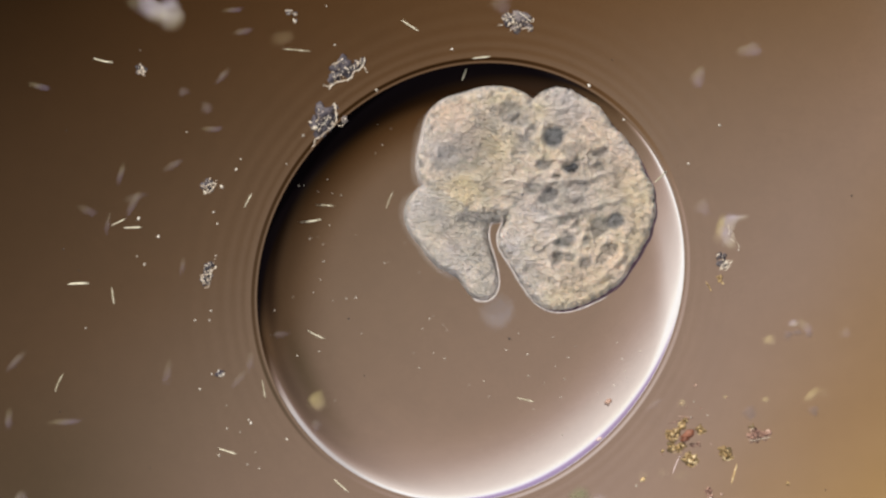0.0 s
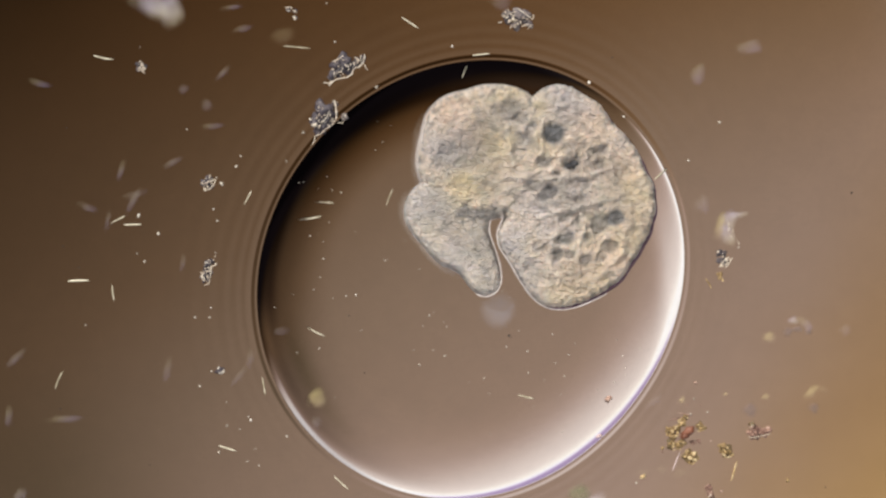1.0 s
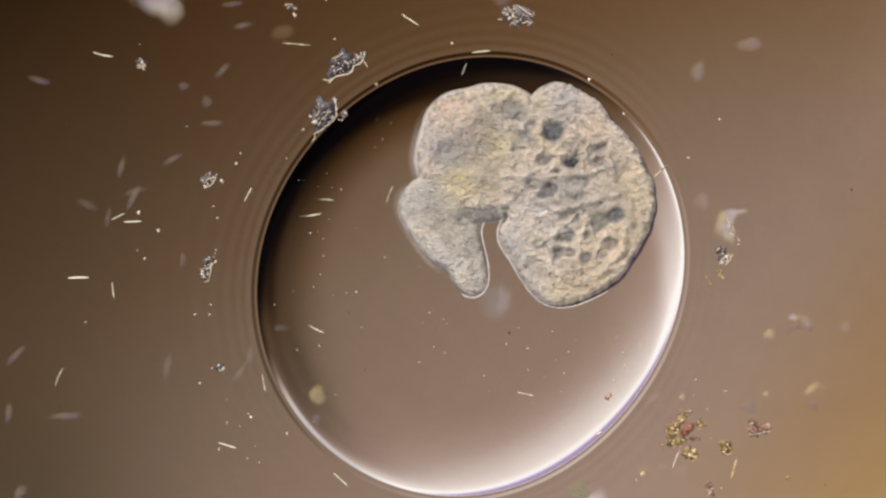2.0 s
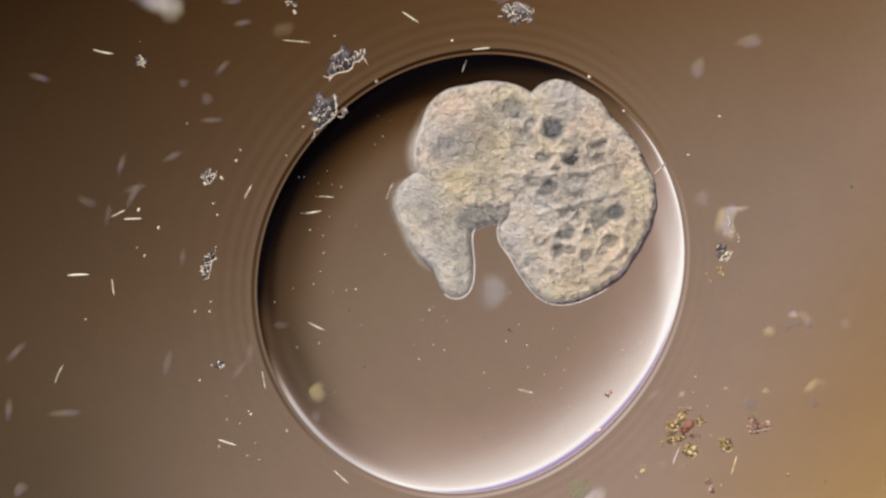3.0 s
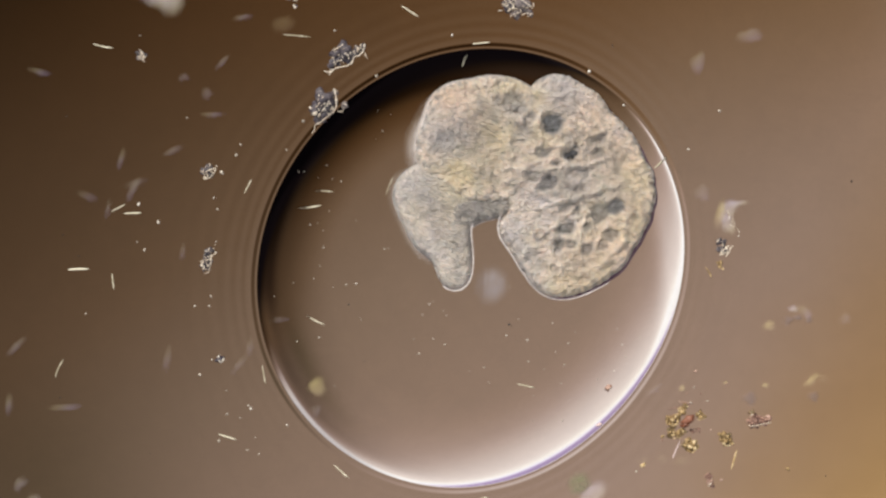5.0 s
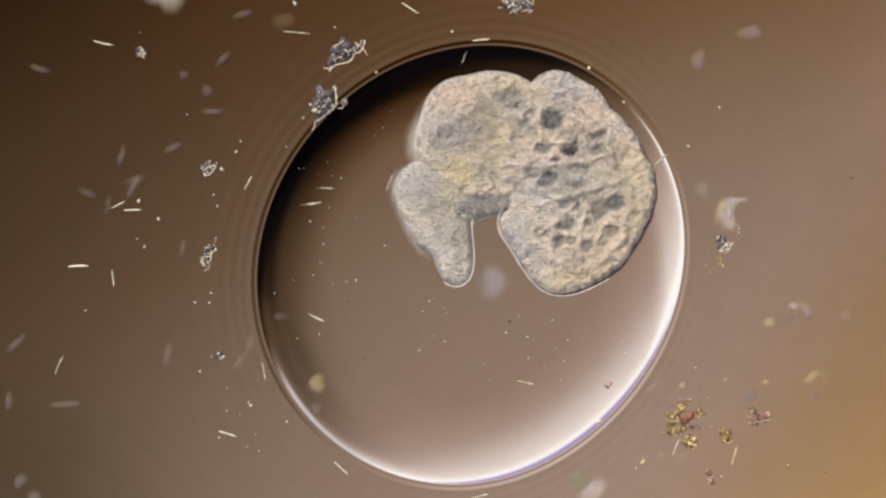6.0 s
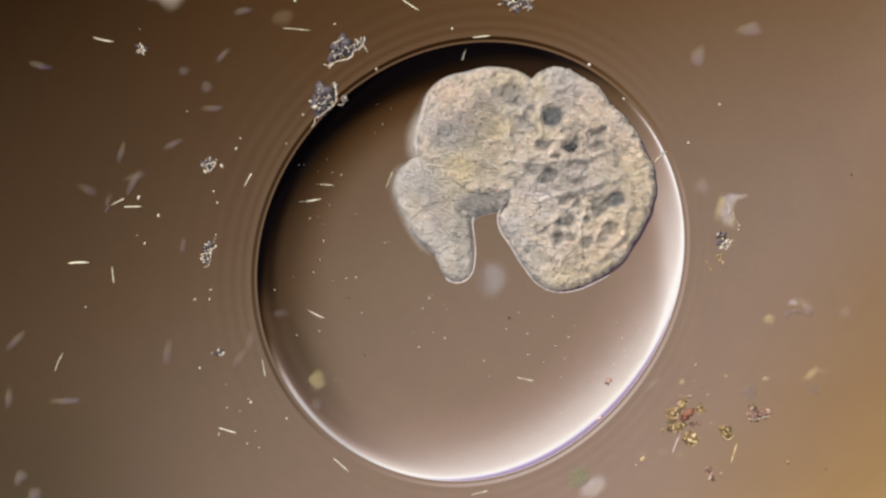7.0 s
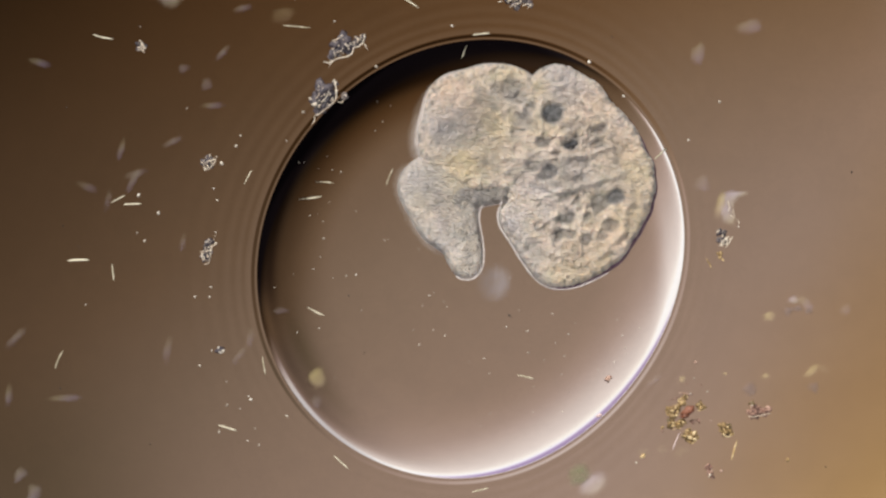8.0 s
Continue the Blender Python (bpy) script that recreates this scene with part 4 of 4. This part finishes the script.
debris(1285, 803, [(-5, -4, 8), (4, -4, 7), (0, 4, 8), (9, 6, 5)], [[(-8, 6), (0, 11), (8, 9), (13, 6)]], [(-2, 2, 4), (6, 0, 3.4), (1, -6, 3.2), (9, 7, 3)], RUST, OCHRE, seed=29,
       label="crumbly yellowish brown detritus clump")
debris(1223, 813, [(-3, -5, 9), (5, 0, 9), (-2, 5, 8), (-13, 0, 4)], [[(-9, 8), (0, 13), (7, 9), (12, 2)]], [(-4, 2, 5), (5, 5, 4.4), (4, -6, 4), (-12, 0, 2.6)], RUST, OCHRE, seed=31,
       label="crumbly yellowish brown detritus clump")
debris(1240, 762, [(-2, -1, 7), (3, 0, 6)], [[(-7, 5), (0, 6), (7, 2)]], [(0, 1, 4.4)], RUST, OCHRE, seed=47, label="crumbly yellowish brown detritus crumb with a painted lit edge")
for bx, by, blobs, flecks, k in ((1193, 768, [(-6, 2, 9), (5, -4, 8), (-2, 8, 7)], [(-4, 0, 3), (5, 2, 3), (-9, 8, 2.4), (2, 8, 2.6)], 37),
                                 (1197, 793, [(-8, 0, 8), (4, -1, 8), (12, -4, 5)], [(-6, 1, 3.4), (3, -2, 3.8), (11, -5, 2.6), (-16, -2, 2)], 53),
                                 (1208, 750, [(-2, 3, 7), (4, -6, 5)], [(-2, 4, 3), (2, -3, 2.2), (7, -9, 2)], 59)):
    debris(bx, by, blobs, [[(-9, 9), (-1, 6), (8, 7)]], flecks, RUST, OCHRE, seed=k, label="loose yellowish brown detritus crumbs with reddish grains", girth=0.8)
debris(1230, 786, [(-5, 2, 4), (5, -1, 3)], [[(-8, 4), (0, 3), (8, -2)]], [], TAN, TAN, seed=61, label="brownish pink detritus shred", girth=0.8)
debris(1256, 874, [(-3, -6, 6), (0, 4, 6), (4, 10, 4)], [[(-4, 12), (0, 6), (3, -2)]], [(2, 2, 3)], TAN, TAN, seed=41, label="brownish pink detritus clump with a dark edge", strand=CRUMB)
debris(517, 27, [(-6, -4, 5), (5, -2, 4), (6, 10, 3)], [[(-12, -6), (-4, -8), (3, -6)], [(-9, 0), (-3, -3)], [(5, -2), (10, 2)], [(5, 10), (8, 14)]], [(-1, -6, 1.6)], seed=43, density=0.6, girth=0.85)
grain(1172, 798, 4.5, RUST, 0, 1.2, 30, label="small brown mineral grain on the water film")
grain(1218, 768, 9, RED, 8, 1.1, 30, label="reddish mineral grain on the detritus heap")
grain(1211, 778, 6.5, RED, 7, 1.3, 10, label="reddish mineral grain on the detritus heap")


# sharp grains outside the cavity
for x, y, r in [(248, 89, 2), (246, 387, 4), (281, 419, 4.6), (243, 454, 2.6), (256, 468, 3.6), (378, 376, 2.4), (385, 396, 3), (382, 453, 2.2),
                (374, 550, 2.6), (345, 567, 3), (371, 567, 2.6), (375, 662, 2.2), (354, 689, 3.6), (152, 581, 2), (331, 234, 2), (393, 331, 4.2),
                (418, 300, 3.5), (426, 282, 2.5), (507, 291, 2.6), (508, 778, 3.4), (444, 749, 3.8), (440, 743, 2.6), (402, 759, 3), (401, 717, 2)]:
    grain(x, y, r * 0.86, TAN if x > 1150 and y > 650 and r > 2.3 else BRIGHT)
for x, y, r in [(438, 822, 2.6), (459, 829, 2.4), (388, 806, 3.6), (537, 240, 4), (578, 11, 2.6), (592, 80, 2.6), (666, 160, 4.6), (800, 88, 3),
                (1042, 152, 4.2), (1104, 212, 4.4), (1273, 222, 3.4), (1218, 290, 3), (1231, 683, 4), (1228, 711, 2.2), (1240, 723, 2.4),
                (1252, 735, 2.2), (1126, 860, 2.8), (1172, 805, 3.4), (1277, 875, 4), (1307, 443, 2.5), (1216, 722, 2.4),
                (1206, 715, 2.4), (1222, 738, 2.2), (1190, 762, 3), (1258, 786, 2.4), (1238, 790, 2.6), (452, 800, 1.8), (425, 765, 1.8), (1286, 704, 3)]:
    grain(x, y, r * 0.86, TAN if x > 1150 and y > 650 and r > 2.3 else BRIGHT)
# sharp grains inside the cavity
for x, y, r in [(604, 346, 3), (579, 318, 2), (538, 329, 2), (529, 329, 1.8), (563, 340, 2), (588, 342, 2), (583, 399, 2.4), (549, 423, 3),
                (563, 420, 1.6), (572, 433, 2), (573, 463, 3.2), (680, 465, 2.5), (742, 482, 2.4), (717, 431, 2), (567, 496, 2), (613, 529, 3.2),
                (630, 527, 3.2), (555, 518, 2.2), (519, 526, 2), (486, 550, 2.5), (760, 564, 2.8), (767, 559, 2), (565, 622, 2.5), (526, 630, 2),
                (742, 651, 2.8), (787, 635, 3), (732, 625, 2), (767, 625, 2), (677, 257, 2), (692, 228, 1.7)]:
    grain(x, y, r * 0.68)
for x, y, r in [(830, 682, 2), (857, 675, 3.2), (866, 702, 2.5), (935, 665, 3.6), (933, 627, 3), (896, 619, 2.5), (999, 671, 3), (983, 648, 2),
                (963, 678, 2.2), (1018, 613, 2), (1092, 607, 2.2), (1133, 622, 3), (1107, 657, 2.5), (1108, 668, 2.5), (1087, 682, 2.5),
                (1058, 696, 2.5), (944, 725, 2), (1007, 735, 2), (995, 770, 2.8), (943, 770, 2), (867, 773, 2), (664, 271, 1.6), (668, 221, 1.6),
                (889, 521, 2), (902, 533, 2), (918, 590, 2), (978, 597, 2), (785, 575, 2), (748, 582, 1.8), (640, 590, 1.8)]:
    grain(x, y, r * 0.68)
rnd = random.Random(77)
for _ in range(26):
    a, q = rnd.uniform(0, 2 * math.pi), 330 * math.sqrt(rnd.random())
    gx, gy = 833 + q * math.cos(a), 496 + q * math.sin(a)
    if not (690 < gx < 1180 and gy < 570):
        grain(gx, gy, rnd.uniform(1.0, 1.7), label="minute pale speck on the cavity floor")
# coloured and dark grains
grain(1393, 856, 5.4, OCHRE, 0, 1.2, 60, label="small brown mineral grain on the water film")
grain(1330, 756, 6, RUST, 0, 1.2, 20, label="small brown mineral grain on the water film")
grain(1076, 711, 7, TAN, 0, 1.2, 40, label="small brownish grain on the cavity wall")
grain(1060, 777, 5, PINK, 0, 1.3, 30, label="small pinkish grain on the cavity rim")
grain(1138, 849, 5.6, OCHRE, 0, 1.2, 20, label="small brown mineral grain on the water film")
grain(391, 661, 7, CORE, 0, 1.2, 10, label="dark grain with a painted lit side in the water film")
# a pale grain at lower right stands in for the lit side
grain(393, 663, 5.0, BRIGHT, 4, 1.4, 20)
grain(387, 657, 2.4, BRIGHT, 4)
for x, y, r in [(901, 599, 2.6), (905, 602, 1.6), (1507, 347, 2.2), (112, 442, 1.8), (140, 479, 1.8), (107, 729, 1.8), (266, 828, 1.8),
                (645, 665, 1.8), (1461, 868, 1.8), (617, 564, 2.4), (1083, 107, 1.8), (118, 232, 1.6)]:
    grain(x, y, r, BLACK, label="minute black speck in the water film")


# out-of-focus flakes with painted blur
def flake(x, y, w, h, angle, feather, mat=HAZE, seed=1.0, label=""):
    return soft_lens("flake", x, y, w, h, angle, feather, mat, label or "translucent pale out-of-focus flake on the water film", "flake", "slimy flakes", seed, 0.28)


flake(303, 22, 34, 52, 8, 11, WHITE, 2.1)
flake(262, 9, 62, 22, -22, 10, HAZE, 2.9)
flake(276, 14, 56, 30, -28, 10, WHITE, 4.4)
flake(1326, 89, 36, 20, 8, 9, HAZE, 3.3)
flake(1235, 137, 13, 36, -10, 7, HAZE, 4.7)
flake(324, 163, 10, 8, 30, 7, FAINT, 5.2)
flake(367, 192, 11, 10, 10, 8.0, FAINT, 6.6)
flake(558, 712, 30, 26, 30, 8.1, YELLOW, 7.9, "yellowish translucent flake in the cavity")
flake(559, 755, 14, 12, 0, 8.1, FAINT, 8.4)
flake(1243, 367, 16, 20, -30, 8.4, FAINT, 9.1)
flake(1277, 404, 10, 50, -14, 6, YELLOW, 10.5, "yellowish translucent fringe of an out-of-focus flake")
flake(1288, 420, 20, 40, 4, 6, WHITE, 11.2)
flake(1292, 396, 20, 22, -30, 6, WHITE, 12.2)
flake(1306, 386, 26, 6, 8, 5, WHITE, 13.2)
debris(1292, 416, [], [[(-6, -18), (-2, -8), (-5, 0)], [(2, -6), (7, 4), (4, 13)], [(10, 12), (14, 18)], [(-2, 6), (3, 10)]], [(2, 2, 1.6), (14, 20, 1.6)], seed=83,
       label="thin pale shreds in an out-of-focus flake", girth=0.8)
flake(1404, 574, 12, 7, 20, 6, WHITE, 12.9)
flake(1426, 579, 24, 8, -30, 6, HAZE, 12.3)
flake(1411, 588, 14, 5, -10, 5, DUSK, 12.6, "dark speck of detritus on the water film")
flake(1431, 592, 9, 5, 10, 5, DUSK, 12.1, "dark speck of detritus on the water film")
flake(1454, 694, 22, 7, -14, 6, OLIVE_FAINT, 13.8, "yellowish translucent flake on the water film")
flake(1434, 700, 28, 8, 42, 6, YELLOW, 13.3, "yellowish translucent flake on the water film")
flake(1327, 732, 20, 16, 0, 8.1, DUSK, 14.4, "dark speck of detritus on the water film")
flake(1024, 884, 34, 30, 0, 8.1, OLIVE, 15.2, "greenish brown detritus flake on the water film")
flake(1048, 902, 64, 30, 32, 9, WHITE, 16.8)
flake(886, 11, 20, 18, 0, 8.7, FAINT, 17.7)
flake(505, 70, 30, 14, 10, 9, OLIVE_FAINT, 18.1)
flake(34, 884, 18, 14, 30, 8.1, HAZE, 19.6)
flake(60, 914, 16, 30, -20, 8.1, HAZE, 20.2)
flake(1496, 588, 14, 10, 0, 8.1, FAINT, 21.3)
flake(1441, 728, 12, 14, 0, 7, DUSK, 23.4, "dark speck of detritus on the water film")
flake(1396, 593, 14, 8, 10, 6, DUSK, 24.4, "dark speck of detritus on the water film")
flake(1360, 602, 12, 10, 10, 7, YELLOW, 25.1, "yellowish translucent flake on the water film")
flake(1354, 708, 8, 5, 10, 5, YELLOW, 26.1, "yellowish translucent flake on the water film")
flake(1207, 713, 7, 9, 10, 5, YELLOW, 27.1, "yellowish translucent flake on the water film")
flake(1140, 843, 14, 8, 20, 6, OLIVE_FAINT, 28.1, "yellowish translucent flake on the water film")
flake(1206, 842, 22, 8, 20, 8, OLIVE_FAINT, 29.1, "yellowish translucent flake on the water film")
flake(1172, 836, 14, 8, -20, 7, OLIVE_FAINT, 30.1, "yellowish translucent flake on the water film")
flake(1284, 703, 6, 5, 0, 3, YELLOW, 31.1, "yellowish translucent flake on the water film")
needle(1204, 745, 48, 14, 2.6, 0, TAN, "pinkish brown plant spicule lying on the water film")
needle(1212, 738, 24, -8, 2.2, 0, TAN, "pinkish brown plant spicule lying on the water film")
wisp = soft_lens("flake", 882, 550, 44, 58, 10, 14, WISP, "faint bluish out-of-focus wisp beside the snout", "flake", "slimy flakes", 32.3, 0.1)
needle(850, 909, 32, 14, 3.2)


def motions():
    def rows(part_ob, moves):
        base = part_ob.matrix_basis.copy()
        out = []
        for t, dx, dy, turn in moves:
            out.append((t, Matrix.Translation((dx * U, -dy * U, 0)) @ base @ pose(0, 0, 0, 0, 0, turn)))
        walk(part_ob, out)

    rows(head, [(0.0, 0, 0, 0), (0.5, 1.0, -1.1, 1.6), (1.0, -0.5, -1.3, 2.2), (1.5, -5.0, -1.1, 0.4), (3.0, -20.8, -0.3, -12.0), (3.5, -22.4, 0.0, -13.0),
                (4.0, -22.4, -0.6, -13.2), (4.5, -22.3, -3.0, -12.8), (6.0, -22.2, -6.0, -11.6), (6.5, -22.2, -6.2, -11.2), (7.0, -21.2, -6.8, -11.0),
                (7.5, -17.5, -6.6, -9.6), (8.0, -12.5, -4.4, -7.4)])
    rows(hump, [(0.0, 0, 0, 0), (0.5, 0, 0.8, -0.8), (1.0, 0, 0.8, -1.3), (1.5, -0.5, 2.5, -1.9), (3.0, -1, 4.6, -6.0), (3.5, -1, 5.0, -6.5), (4.0, -1, 5.0, -6.5),
                (4.5, -1, 4.2, -6.5), (6.0, -1, 2.0, -5.3), (6.5, -1, 1.8, -3.8), (7.0, -1, 1.3, -3.2), (7.5, -1, 0.8, -2.4), (8.0, 0, -0.2, -1.9)])
    rows(body, [(0.0, 0, 0, 0), (1.0, 0, 0, 0), (1.5, 0, 0.8, 0.3), (3.0, 0, 2.0, 0.8), (3.5, 0, 2.4, 1.1), (4.0, 0, 2.5, 1.2), (4.5, 0, 2.4, 1.3), (6.0, 0, 1.0, 1.4),
                (7.0, 0, 0.6, 1.2), (8.0, 0, 0.2, 1.0)])
    swing = [(0.0, 0.0), (0.5, -0.13), (1.0, -0.13), (1.5, 0.05), (3.0, 0.9), (3.5, 1.0), (4.0, 1.0), (4.5, 0.97), (6.0, 0.94),
             (6.5, 0.94), (7.0, 0.94), (7.5, 0.78), (8.0, 0.42)]
    rows(neck, [(t, 2 * a, 19 * a, 0) for t, a in swing])
    rows(membrane, [(t, -12 * a, -4 * a, 0) for t, a in swing])
    rows(wisp, [(t, -13 * a, -22 * a, 0) for t, a in swing])


motions()
